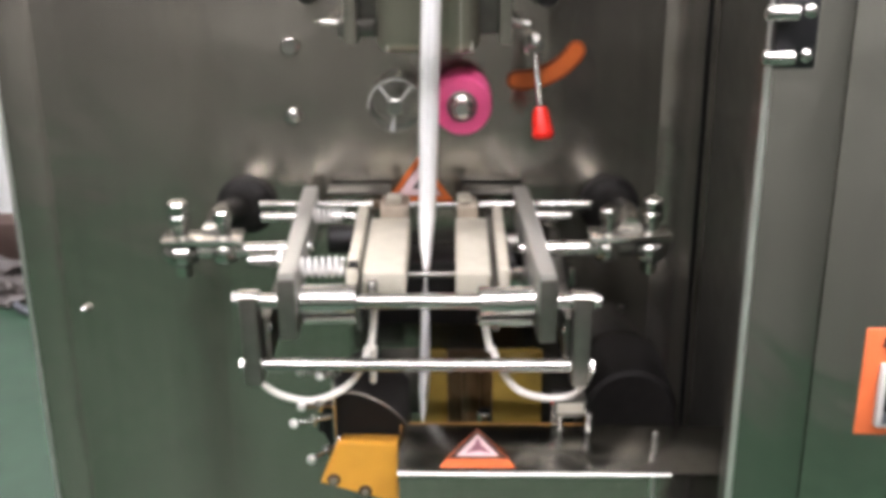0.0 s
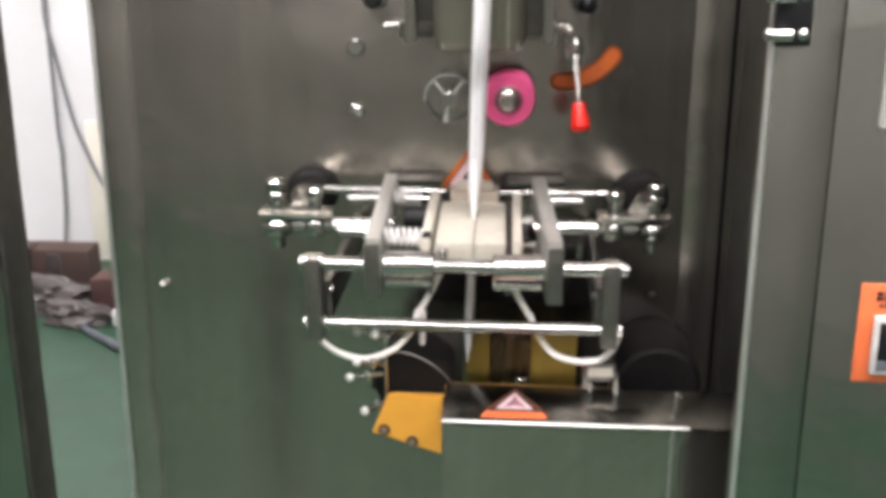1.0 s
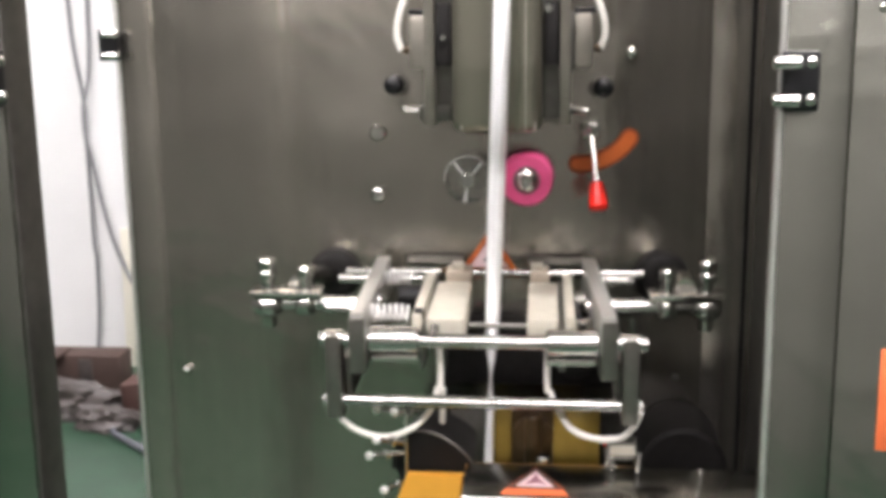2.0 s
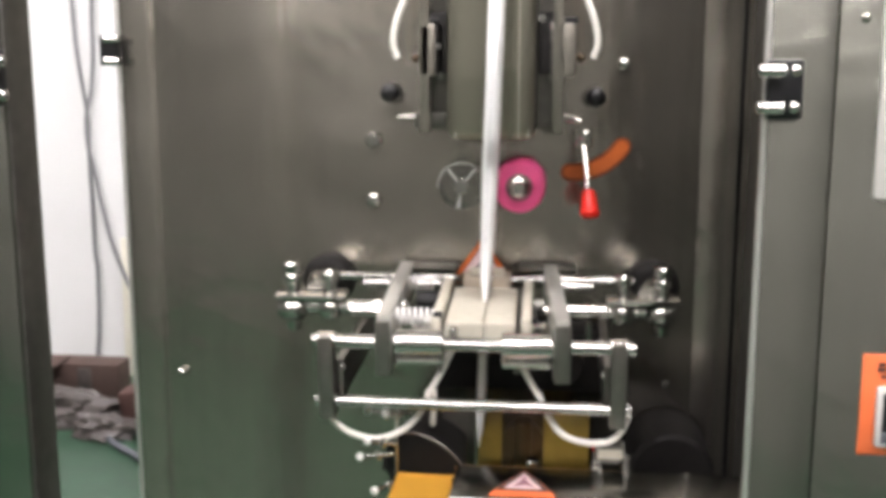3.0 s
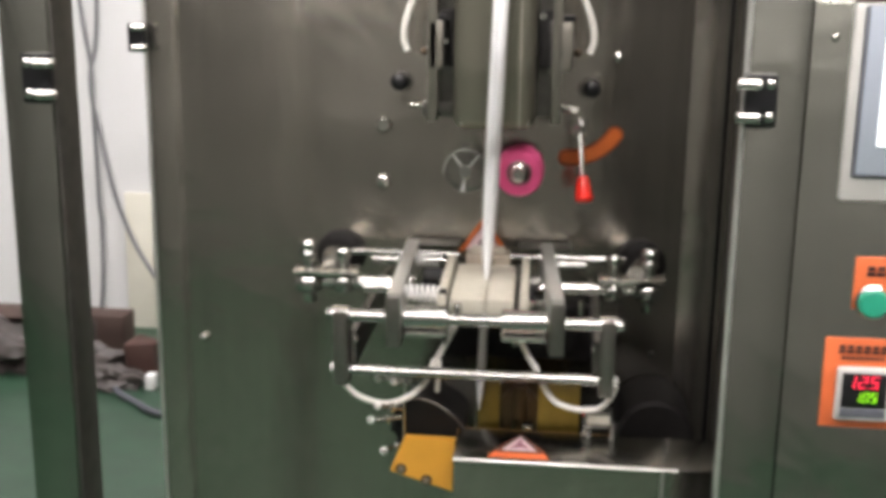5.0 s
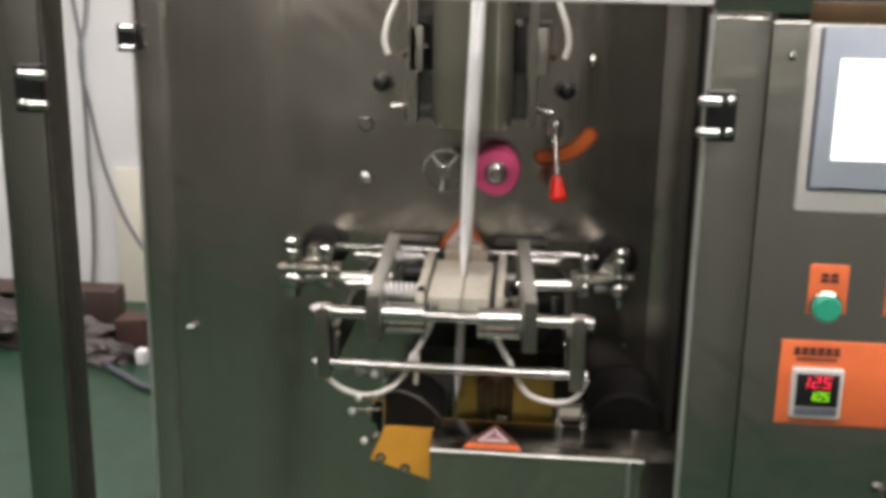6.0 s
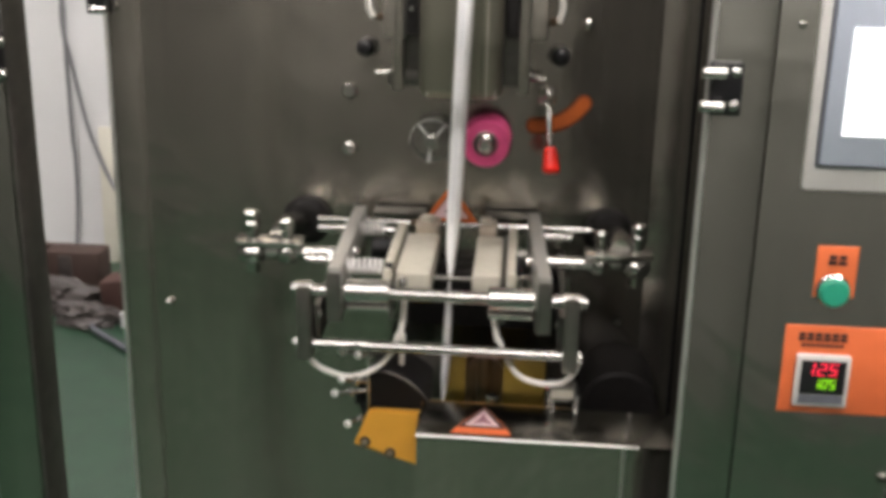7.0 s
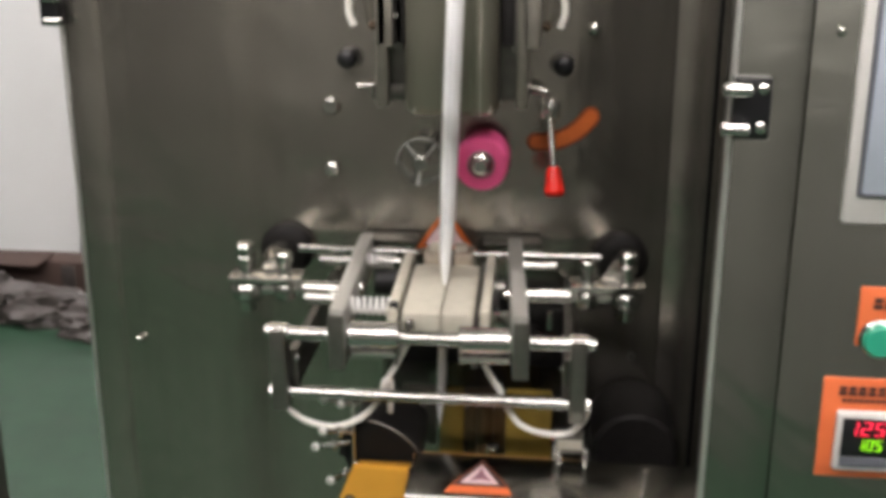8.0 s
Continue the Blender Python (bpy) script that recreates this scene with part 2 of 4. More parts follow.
flat_slab("wall_west", -4.2, -4.0, -3.9, 2.9, 0.0, 3.8, GREYWALL, "unseen grey side wall closing the hall", "wall")
flat_slab("ceiling", -4.2, 4.2, -4.1, 3.1, 3.8, 3.9, CEIL, "unseen grey ceiling closing the hall", "ceiling")


# unseen lamps, added to light the hall; their design is assumed
def ceiling_light():
    t = thing("ceiling_light", (0, 0, 3.62), "unseen long white ceiling lamp added to light the hall", "lamp", "hall lamps")
    part("housing", box(B(), -0.65, 0.65, -0.14, 0.14, 3.66, 3.8, 0.01), GREY, t)
    part("diffuser", box(B(), -0.62, 0.62, -0.11, 0.11, 3.62, 3.66, 0.008), GLOW, t)
    return t


lamp = ceiling_light()
lamp.location = (-1.5, -0.9, 3.62)
# rows placed to brighten the north wall, the film and the chrome highlights
for x, y in ((0.3, -0.9), (2.1, -0.9), (-3.0, 2.3), (-1.5, 2.3), (0.0, 2.3), (-1.2, -2.2), (0.6, -2.2), (2.4, -2.2), (-2.1, -3.3), (-0.3, -3.3), (1.5, -3.3)):
    copy_thing(lamp, Matrix.Translation((x, y, 3.62)))

# behind the machine, seen through the gap beside the panel
crate = thing("cardboard_box", (-1.84, 2.56, 0), "worn dark brown cardboard box standing against the white wall", "box")
part("body", box(B(), -2.2, -1.537, 2.5, 2.62, 0.0, 0.155, 0.012), CARD, crate)
part("flap", box(B(), -2.19, -1.74, 2.41, 2.56, 0.157, 0.167, 0.004), CARD, crate)
part("tape", box(B(), -1.69, -1.64, 2.494, 2.499, 0.03, 0.14, 0.001), PLASTIC_BAG, crate)
carton = thing("cardboard_box", (-1.38, 2.3, 0), "small crumpled reddish brown carton on the floor", "box")
bm = box(B(), -1.436, -1.325, 2.24, 2.36, 0.0, 0.135, 0.02)
for v in bm.verts:
    v.co.x += 0.03 * noise.noise(v.co * 9)
    v.co.z += 0.25 * v.co.z * noise.noise(v.co * 7 + Vector((3, 0, 0)))
part("body", bm, RED_CARD, carton)
bm = box(B(), -1.66, -1.42, 2.855, 2.868, 0.0, 0.55, 0.002)
for v in bm.verts:
    v.co.y += v.co.z * 0.035
board = part("plastic_board", bm, CREAM)
tagged(board, "thin cream plastic board leaning on the white wall", "board")


def crumpled(name, c, size, seed, material, label, cat):
    bm = B()
    bmesh.ops.create_icosphere(bm, subdivisions=4, radius=1.0)
    for v in bm.verts:
        q = v.co + Vector((seed, seed * 2, 0))
        k = 1 + 0.45 * noise.noise(q * 2.1) + 0.2 * noise.noise(q * 5)
        v.co = Vector((c[0] + v.co.x * size[0] * k, c[1] + v.co.y * size[1] * k, max(0.0, size[2] * 0.5 + v.co.z * size[2] * k)))
    t = thing(name, (c[0], c[1], 0), label, cat)
    part("sheet", bm, material, t)


crumpled("plastic_bag", (-1.64, 2.32), (0.2, 0.09, 0.075), 1.0, PLASTIC_BAG, "crumpled grey plastic bag lying on the green floor", "bag")
crumpled("plastic_bag", (-1.98, 2.36), (0.24, 0.12, 0.11), 4.0, PLASTIC_BAG, "crumpled grey plastic bag lying on the green floor", "bag")
crumpled("plastic_bag", (-1.46, 2.2), (0.1, 0.06, 0.045), 7.0, PLASTIC_BAG, "crumpled grey plastic bag lying on the green floor", "bag")
foam = part("foam_block", box(B(), -1.334, -1.298, 2.165, 2.21, 0.0, 0.055, 0.006), WALL)
tagged(foam, "small white foam block on the green floor", "block")
for pts in (((-1.805, 2.86, 1.9), (-1.79, 2.86, 1.4), (-1.786, 2.86, 1.29), (-1.776, 2.86, 1.19), (-1.76, 2.86, 1.07), (-1.755, 2.86, 1.0), (-1.757, 2.86, 0.9),
             (-1.757, 2.86, 0.7), (-1.757, 2.86, 0.5), (-1.752, 2.86, 0.42), (-1.76, 2.86, 0.2), (-1.775, 2.85, 0.03)),
            ((-1.69, 2.86, 1.9), (-1.716, 2.86, 1.42), (-1.722, 2.86, 1.25), (-1.735, 2.86, 1.12), (-1.754, 2.845, 1.02), (-1.753, 2.845, 0.91), (-1.738, 2.85, 0.82),
             (-1.701, 2.85, 0.61), (-1.66, 2.845, 0.47), (-1.6, 2.84, 0.33), (-1.5, 2.835, 0.17), (-1.4, 2.83, 0.012))):
    w = part("cable", sweep(B(), smoothed(pts), 0.0085), WIRE)
    tagged(w, "thin grey cable hanging down the white wall", "cable", "wall cables")
w = part("cable", sweep(B(), smoothed(((-1.5, 2.3, 0.012), (-1.44, 2.17, 0.012), (-1.398, 2.105, 0.012), (-1.3, 2.02, 0.012), (-1.217, 1.954, 0.012), (-1.05, 1.9, 0.012))), 0.012), SLATE)
tagged(w, "dark grey cable lying on the green floor", "cable")

# ---------------------------------------------------------------- machine body
machine = thing("packing_machine", (0, 0, 0), "stainless steel stick pack filling machine with an open front", "machine")
part("back_panel", box(B(), -0.398, 0.187, 0.0, 0.004, 0.0, 1.95, 0.001), PANEL, machine, "brushed stainless back panel")
part("panel_fold", box(B(), -0.441, -0.3985, 0.003, 0.03, 0.0, 1.95, 0.003), PANEL, machine)
part("panel_fold", box(B(), 0.1875, 0.245, 0.001, 0.006, 0.0, 1.95, 0.001), PANEL, machine)
part("panel_gap", box(B(), 0.2265, 0.2305, -0.0012, 0.002, 0.0, 1.95), SHADE, machine, "dark open seam")
# dark colour stands in for the shaded interior mirrored by this wall
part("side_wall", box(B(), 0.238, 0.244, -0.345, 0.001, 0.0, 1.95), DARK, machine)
part("column_face", box(B(), 0.19, 0.2385, -0.353, -0.345, 0.0, 1.343, 0.0025), STEEL, machine, "narrow brushed steel corner post face")
part("door_panel", box(B(), 0.2389, 0.75, -0.352, -0.34, 0.0, 1.34, 0.002), STEEL, machine, "brushed steel control panel")
# inner return coloured dark for the shade inside the post
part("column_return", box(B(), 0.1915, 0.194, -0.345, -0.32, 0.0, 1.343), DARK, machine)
# paler bead stands in for the highlight on the post's bevelled edge
part("edge_bead", cyl(B(), (0.1902, -0.3515, 0.0), (0.1902, -0.3515, 1.343), 0.0026, seg=12), EDGE, machine, "pale edge bead painting the highlight")
part("edge_bead", cyl(B(), (-0.4405, 0.005, 0.0), (-0.4405, 0.005, 1.95), 0.003, seg=12), EDGE, machine)
part("upper_panel", box(B(), 0.19, 0.75, -0.347, -0.335, 1.345, 1.95, 0.002), STEEL, machine)
part("left_column", box(B(), -0.432, -0.3885, -0.353, -0.311, 0.0, 1.95, 0.002), STEEL, machine, "brushed steel front column")
# dark strip paints the dim reflection on the column's inner face
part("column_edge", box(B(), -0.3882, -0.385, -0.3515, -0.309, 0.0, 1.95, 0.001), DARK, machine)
# unseen body behind the panel, added to close it and shadow the floor
part("body_side", box(B(), -0.428, -0.424, 0.032, 0.7, 0.0, 1.95), STEEL, machine, "unseen steel body added to shade the floor")
part("body_side", box(B(), 0.74, 0.744, -0.33, 0.7, 0.0, 1.95), STEEL, machine)
part("body_back", box(B(), -0.428, 0.744, 0.702, 0.706, 0.0, 1.95), STEEL, machine)
part("body_roof", box(B(), -0.428, 0.744, 0.032, 0.706, 1.952, 1.956), STEEL, machine)
part("front_beam", box(B(), -0.39, 0.19, -0.353, -0.3, 1.351, 1.42, 0.003), BEAM, machine, "white cross beam over the opening")


def lift_off_hinge(x, y, z, mirror=1):
    """Half of a hinge, screwed to a column's edge, with two bright pins."""
    leaf = part("hinge", box(B(), min(x - 0.013 * mirror, x + 0.012 * mirror), max(x - 0.013 * mirror, x + 0.012 * mirror), y - 0.012, y, z - 0.021, z + 0.021, 0.002), BLACK, machine, "black hinge leaf with bright pins")
    for dz in (-0.013, 0.013):
        part("pin", dome(cyl(B(), (x - 0.019 * mirror, y - 0.018, z + dz), (x - 0.002 * mirror, y - 0.018, z + dz), 0.0047, chamfer=0.0012),
                         (x - 0.019 * mirror, y - 0.018, z + dz), (-mirror, 0, 0), 0.005, 0.003), CHROME, leaf)
        part("screw", dome(B(), (x + 0.006 * mirror, y - 0.012, z + dz), (0, -1, 0), 0.0045, 0.003), CHROME, leaf)


lift_off_hinge(0.202, -0.353, 1.2615)
lift_off_hinge(-0.397, -0.353, 1.2675, -1)
lift_off_hinge(0.386, -0.353, 0.9095)
leaf = part("hinge", box(B(), -0.456, -0.436, -0.012, 0.003, 1.27, 1.303, 0.002), BLACK, machine, "black hinge leaf with bright pins")
for z in (1.275, 1.298):
    part("pin", cyl(B(), (-0.45, -0.014, z), (-0.432, -0.014, z), 0.0045, chamfer=0.001), CHROME, leaf)

# studs and plugs on the back panel
for x, z, r in ((-0.1585, 1.126, 0.0085), (0.107, 1.273, 0.007), (-0.383, 0.925, 0.0045)):
    part("cap_screw", dome(cyl(B(), (x, 0.0, z), (x, -0.005, z), r), (x, -0.005, z), (0, -1, 0), r, r * 0.6), CHROME, machine)
part("cap_screw", dome(B(), (0.257, -0.352, 1.311), (0, -1, 0), 0.0032, 0.0015), STEEL, machine)
part("cap_screw", dome(B(), (0.161, 0.0, 0.928), (0, -1, 0), 0.004, 0.002), DARK, machine)
part("cap_screw", cyl(B(), (-0.158, 0, 1.192), (-0.158, -0.007, 1.192), 0.009, chamfer=0.002), MACHINED, machine)
for x, z in ((-0.137, 1.243), (0.078, 1.239)):
    part("plug", dome(cyl(B(), (x, 0, z), (x, -0.022, z), 0.010), (x, -0.022, z), (0, -1, 0), 0.010, 0.006), BLACK, machine, "black rubber plug")


def warning_sign(name, a, b, c, y, base_drop, parent_label):
    """Triangular warning sticker: orange with a pale triangle and a dark mark."""
    t = thing(name, ((b[0] + c[0]) / 2, y, b[1]), parent_label, "sticker")
    part("backing", prism(B(), [a, c, (c[0] + 0.002, c[1] - base_drop), (b[0] - 0.002, b[1] - base_drop), b], y - 0.001, y), ORANGE_DARK, t)
    mid = ((a[0] + b[0] + c[0]) / 3, (a[1] + b[1] + c[1]) / 3)
    inner = [(mid[0] + (p[0] - mid[0]) * 0.66, mid[1] + (p[1] - mid[1]) * 0.66) for p in (a, b, c)]
    rim = [(mid[0] + (p[0] - mid[0]) * 0.74, mid[1] + (p[1] - mid[1]) * 0.74) for p in (a, b, c)]
    part("outline", prism(B(), rim, y - 0.0013, y - 0.001), DARK_ORANGE, t)
    part("triangle", prism(B(), inner, y - 0.0016, y - 0.0013), PALE, t)
    mark = [(mid[0] + (p[0] - mid[0]) * 0.22, mid[1] + (p[1] - mid[1]) * 0.22) for p in (a, b, c)]
    part("mark", prism(B(), mark, y - 0.002, y - 0.0016), INK, t)
    return t


warning_sign("warning_sticker", (-0.04, 1.087), (-0.072, 1.042), (-0.008, 1.042), 0.0, 0.006,
             "orange triangular warning sticker on the steel panel")

PLACE = Vector((0.0, 0, 0.0115))

# ---------------------------------------------------------------- controls on the right
FY = -0.352
hmi = thing("touch_screen", (0.37, FY, 1.1705), "grey touch screen with a bright white display", "screen")
part("frame", box(B(), 0.269, 0.47, FY - 0.006, FY + 0.002, 1.1705, 1.3265, 0.003), GREY, hmi)
part("bezel", box(B(), 0.2765, 0.4625, FY - 0.0085, FY - 0.005, 1.19, 1.325, 0.002), SLATE, hmi)
part("face", box(B(), 0.279, 0.461, FY - 0.010, FY - 0.008, 1.193, 1.3245, 0.002), BLUEGREY, hmi)
part("display", box(B(), 0.2935, 0.45, FY - 0.011, FY - 0.0098, 1.2165, 1.2995), SCREEN, hmi, "bright lit display")
slot = part("label_strip", box(B(), 0.269, 0.47, FY - 0.001, FY + 0.006, 1.3275, 1.344, 0.001), BROWN)
tagged(slot, "dark brown name strip on the steel panel", "strip")

lab = part("button_label", box(B(), 0.289, 0.322, FY - 0.0012, FY + 0.001, 1.08, 1.124, 0.0005), ORANGE)
tagged(lab, "orange plastic label behind the push button", "label")
for x0 in (0.2985, 0.3065):
    p = part("print_bar", box(box(B(), x0, x0 + 0.0068, FY - 0.0018, FY - 0.0008, 1.108, 1.1115), x0 + 0.0005, x0 + 0.0064, FY - 0.0018, FY - 0.0008, 1.1125, 1.1165), INK)
    p.parent = lab
    p.location = (0, 0, 0)
btn = thing("push_button", (0.304, FY, 1.087), "green round push button on the steel panel", "button")
part("collar", cyl(B(), (0.304, FY - 0.001, 1.087), (0.304, FY - 0.006, 1.087), 0.0138, chamfer=0.002), CHROME, btn)
part("cap", cyl(B(), (0.304, FY - 0.005, 1.087), (0.304, FY - 0.013, 1.087), 0.0122, chamfer=0.002), GREEN, btn, "green cap")
lab = part("button_label", box(B(), 0.354, 0.387, FY - 0.0012, FY + 0.001, 1.08, 1.124, 0.0005), ORANGE)
tagged(lab, "orange plastic label behind the push button", "label")

plate = part("controller_label", box(B(), 0.271, 0.42, FY - 0.0015, FY + 0.001, 0.976, 1.0545, 0.0007), ORANGE)
tagged(plate, "large orange label plate round the temperature controllers", "label")
for k in range(6):
    x0 = 0.282 + k * 0.0068
    p = part("print_bar", box(box(B(), x0, x0 + 0.0056, FY - 0.0022, FY - 0.0012, 1.0415, 1.0443), x0 + 0.0004, x0 + 0.0054, FY - 0.0022, FY - 0.0012, 1.0452, 1.0485), INK)
    p.parent = plate
    p.location = (0, 0, 0)
for k in range(9):
    x0 = 0.285 + k * 0.0039
    p = part("print_bar", box(B(), x0, x0 + 0.003, FY - 0.0022, FY - 0.0012, 1.0362, 1.0388), INK)
    p.parent = plate
    p.location = (0, 0, 0)


def seven(bm, x, z, w, h, digit, y):
    """One seven-segment digit, leaning a little."""
    on = {"0": "abcdef", "1": "bc", "2": "abged", "5": "afgcd"}[digit]
    t = w * 0.17
    seg = {"a": (0, w, h - t, h), "g": (0, w, h / 2 - t / 2, h / 2 + t / 2), "d": (0, w, 0, t), "f": (0, t, h / 2, h),
           "e": (0, t, 0, h / 2), "b": (w - t, w, h / 2, h), "c": (w - t, w, 0, h / 2)}
    for s in on:
        x0, x1, z0, z1 = seg[s]
        box(bm, x + x0 + z0 * 0.18, x + x1 + z0 * 0.18, y - 0.0006, y, z + z0 + 0.0002, z + z1 - 0.0002)


def controller(x):
    t = thing("temperature_controller", (x, FY, 0.984), "grey framed digital temperature controller reading 125 in red", "controller")
    part("bezel", box(B(), x - 0.0222, x + 0.0222, FY - 0.008, FY - 0.001, 0.984, 1.0305, 0.002), GREY, t)
    part("window", box(B(), x - 0.0185, x + 0.0185, FY - 0.009, FY - 0.0075, 0.996, 1.0265, 0.0007), BLACK, t)
    part("keypad", box(B(), x - 0.0185, x + 0.0185, FY - 0.009, FY - 0.0075, 0.9875, 0.9955, 0.0007), SLATE, t)
    b1, b2 = B(), B()
    for i, d in enumerate("125"):
        seven(b1, x - 0.0145 + i * 0.0092, 1.0135, 0.0062, 0.0108, d, FY - 0.009)
    for i, d in enumerate("105"):
        seven(b2, x - 0.0075 + i * 0.0064, 1.0015, 0.0044, 0.0085, d, FY - 0.009)
    part("upper_digits", b1, LED_RED, t, "glowing red digits", smooth=False)
    part("lower_digits", b2, LED_GREEN, t, "glowing green digits", smooth=False)
    return t


ctl = controller(0.304)

PLACE = Vector((0, 0, 0.002))

# ---------------------------------------------------------------- forming tube and vertical sealers
tube = thing("forming_tube", (-0.026, -0.05, 1.207), "wide brushed steel forming tube fixed above the rollers", "tube")
part("barrel", box(B(), -0.0705, 0.0175, -0.09, -0.008, 1.197, 1.9, 0.013, 5), OLIVE, tube)
part("seam", box(B(), -0.008, -0.004, -0.0925, -0.089, 1.199, 1.9, 0.0008), OLIVE, tube)
# pale strips paint the upright highlights along the tube's seams and edges
part("seam", box(B(), 0.0005, 0.0022, -0.0912, -0.0892, 1.199, 1.9, 0.0005), ALU, tube, "pale strip painting a seam highlight")
part("seam", cyl(B(), (0.0105, -0.0865, 1.2), (0.0105, -0.0865, 1.9), 0.0016, seg=10), ALU, tube, "pale strip painting a seam highlight")
part("seam", cyl(B(), (-0.061, -0.0875, 1.2), (-0.061, -0.0875, 1.9), 0.0011, seg=10), ALU, tube, "pale strip painting a seam highlight")
for x0, x1, nm in ((-0.099, -0.0885, "rail"), (0.034, 0.0445, "rail")):
    part(nm, box(B(), x0, x1, -0.075, -0.02, 1.203, 1.9, 0.0015), HEATER, tube, "upright steel rail")
for x0, x1 in ((-0.088, -0.071), (0.018, 0.0335)):
    part("spacer", box(B(), x0, x1, -0.05, -0.01, 1.208, 1.9), DARK, tube)
    part("guide_block", box(B(), x0 + 0.001, x1 - 0.001, -0.07, -0.03, 1.262, 1.322, 0.001), RUBBER, tube, "black guide block")
part("clip", cyl(B(), (-0.125, -0.03, 1.216), (-0.1, -0.03, 1.216), 0.003), MACHINED, tube)
part("clip", box(B(), -0.106, -0.072, -0.06, -0.03, 1.207, 1.222, 0.002), DARK, tube)
part("clip", cyl(B(), (-0.0795, -0.076, 1.289), (-0.0795, -0.06, 1.289), 0.0028), CHROME, tube)
part("clip", cyl(B(), (0.0225, -0.072, 1.316), (0.0225, -0.06, 1.316), 0.004), CHROME, tube)


def vertical_sealer(x, side):
    """Heater block beside the tube; side: the sign of the way outwards."""
    t = thing("vertical_sealer", (x, -0.05, 1.285), "small steel heater block with a white cable beside the forming tube", "heater", "vertical sealers")
    part("block", box(B(), x - 0.0085, x + 0.0085, -0.075, -0.025, 1.259, 1.311, 0.003), HEATER, t)
    part("shoe", box(B(), x - side * 0.0175, x - side * 0.009, -0.07, -0.03, 1.256, 1.313, 0.002), DARK, t)
    part("cap", box(B(), x - 0.009, x + 0.011, -0.072, -0.03, 1.311, 1.317, 0.001), BLACK, t)
    part("terminal", cyl(B(), (x + side * 0.011, -0.05, 1.28), (x + side * 0.017, -0.05, 1.276), 0.004), BROWN, t)
    return t


seal_l, seal_r = vertical_sealer(-0.105, -1), vertical_sealer(0.0565, 1)
for s, x in ((-1, -0.128), (1, 0.0775)):
    w = part("heater_cable", sweep(B(), smoothed(((x - s * 0.004, -0.05, 1.277), (x, -0.052, 1.292), (x - s * 0.004, -0.054, 1.315),
             (x - s * 0.017, -0.052, 1.352), (x - s * 0.02, -0.05, 1.4), (x - s * 0.015, -0.05, 1.5))), 0.0035), CABLE)
    tagged(w, "white sleeved heater cable hanging beside the tube", "cable", "heater cables")

# ---------------------------------------------------------------- pull rollers, lever
pink = thing("pull_roller", (0.002, -0.06, 1.15), "pink silicone pull roller with a steel hub bolt", "roller")
part("tyre", lathe(B(), [((0.002, -0.03, 1.15), 0.024), ((0.002, -0.032, 1.15), 0.0265), ((0.002, -0.073, 1.15), 0.0265), ((0.002, -0.078, 1.15), 0.0245)], (0, -1, 0), 40), PINK, pink)
part("washer", cyl(B(), (0.002, -0.077, 1.15), (0.002, -0.0795, 1.15), 0.0135, chamfer=0.001), DARK, pink)
part("hub_bolt", hexnut(dome(B(), (0.002, -0.0795, 1.15), (0, -1, 0), 0.0115, 0.006), (0.002, -0.082, 1.15), (0, -1, 0), 0.007, 0.006), MACHINED, pink)
part("axle", cyl(B(), (0.002, 0.0, 1.15), (0.002, -0.031, 1.15), 0.009), MACHINED, pink)
idle = thing("idler_roller", (-0.056, -0.06, 1.15), "clear acrylic idler roller with a steel hub", "roller")
part("disc", cyl(B(), (-0.056, -0.03, 1.15), (-0.056, -0.076, 1.15), 0.0245, seg=40, chamfer=0.002), ACRYLIC, idle)
part("hub", cyl(cyl(B(), (-0.056, -0.076, 1.15), (-0.056, -0.082, 1.15), 0.0075, chamfer=0.001), (-0.056, 0.0, 1.15), (-0.056, -0.076, 1.15), 0.004), CHROME, idle)
# pale bars paint the V-shaped highlights and streak on the clear disc
for a in (52, 128, 262):
    d = Vector((math.cos(radians(a)), 0, math.sin(radians(a))))
    c = Vector((-0.056, -0.0775, 1.15))
    part("spoke_glint", cyl(B(), c + d * 0.007, c + d * 0.022, 0.0011, 0.0026 if a == 262 else 0.0012, 10), FROST, idle)

# pale arc paints the highlight along part of the disc's rim
part("rim", sweep(B(), [(-0.056 + 0.0238 * math.cos(radians(a)), -0.0765, 1.15 + 0.0238 * math.sin(radians(a))) for a in range(40, 190, 8)], 0.0005, 6), FROST, idle)
lever = thing("release_lever", (0.065, -0.02, 1.195), "steel release lever with a red handle over an orange slot", "lever")
part("bracket", cyl(box(B(), 0.057, 0.075, -0.03, 0.0, 1.186, 1.202, 0.002), (0.066, -0.03, 1.196), (0.066, -0.044, 1.196), 0.008, chamfer=0.001), MACHINED, lever)
part("knuckle", dome(cyl(B(), (0.0665, -0.04, 1.2), (0.0675, -0.05, 1.2), 0.0072, chamfer=0.001), (0.0675, -0.05, 1.2), (0, -1, 0), 0.005, 0.003), CHROME, lever)
part("pin", dome(cyl(B(), (0.044, -0.034, 1.2165), (0.063, -0.038, 1.2135), 0.0038), (0.044, -0.034, 1.2165), (-1, 0, 0), 0.005, 0.004), CHROME, lever)
part("rod", cyl(B(), (0.066, -0.042, 1.194), (0.0715, -0.066, 1.142), 0.0032), MACHINED, lever)
part("handle", lathe(B(), [((0.071, -0.064, 1.146), 0.0055), ((0.0712, -0.066, 1.142), 0.0072), ((0.073, -0.0745, 1.124), 0.0098), ((0.0732, -0.076, 1.1205), 0.0075)], (0.06, -0.33, -0.94), 20), RED, lever, "red tapered handle")
cx, cz, rr = 0.056, 1.2175, 0.0605
ang = [radians(a) for a in range(-93, -32, 5)]
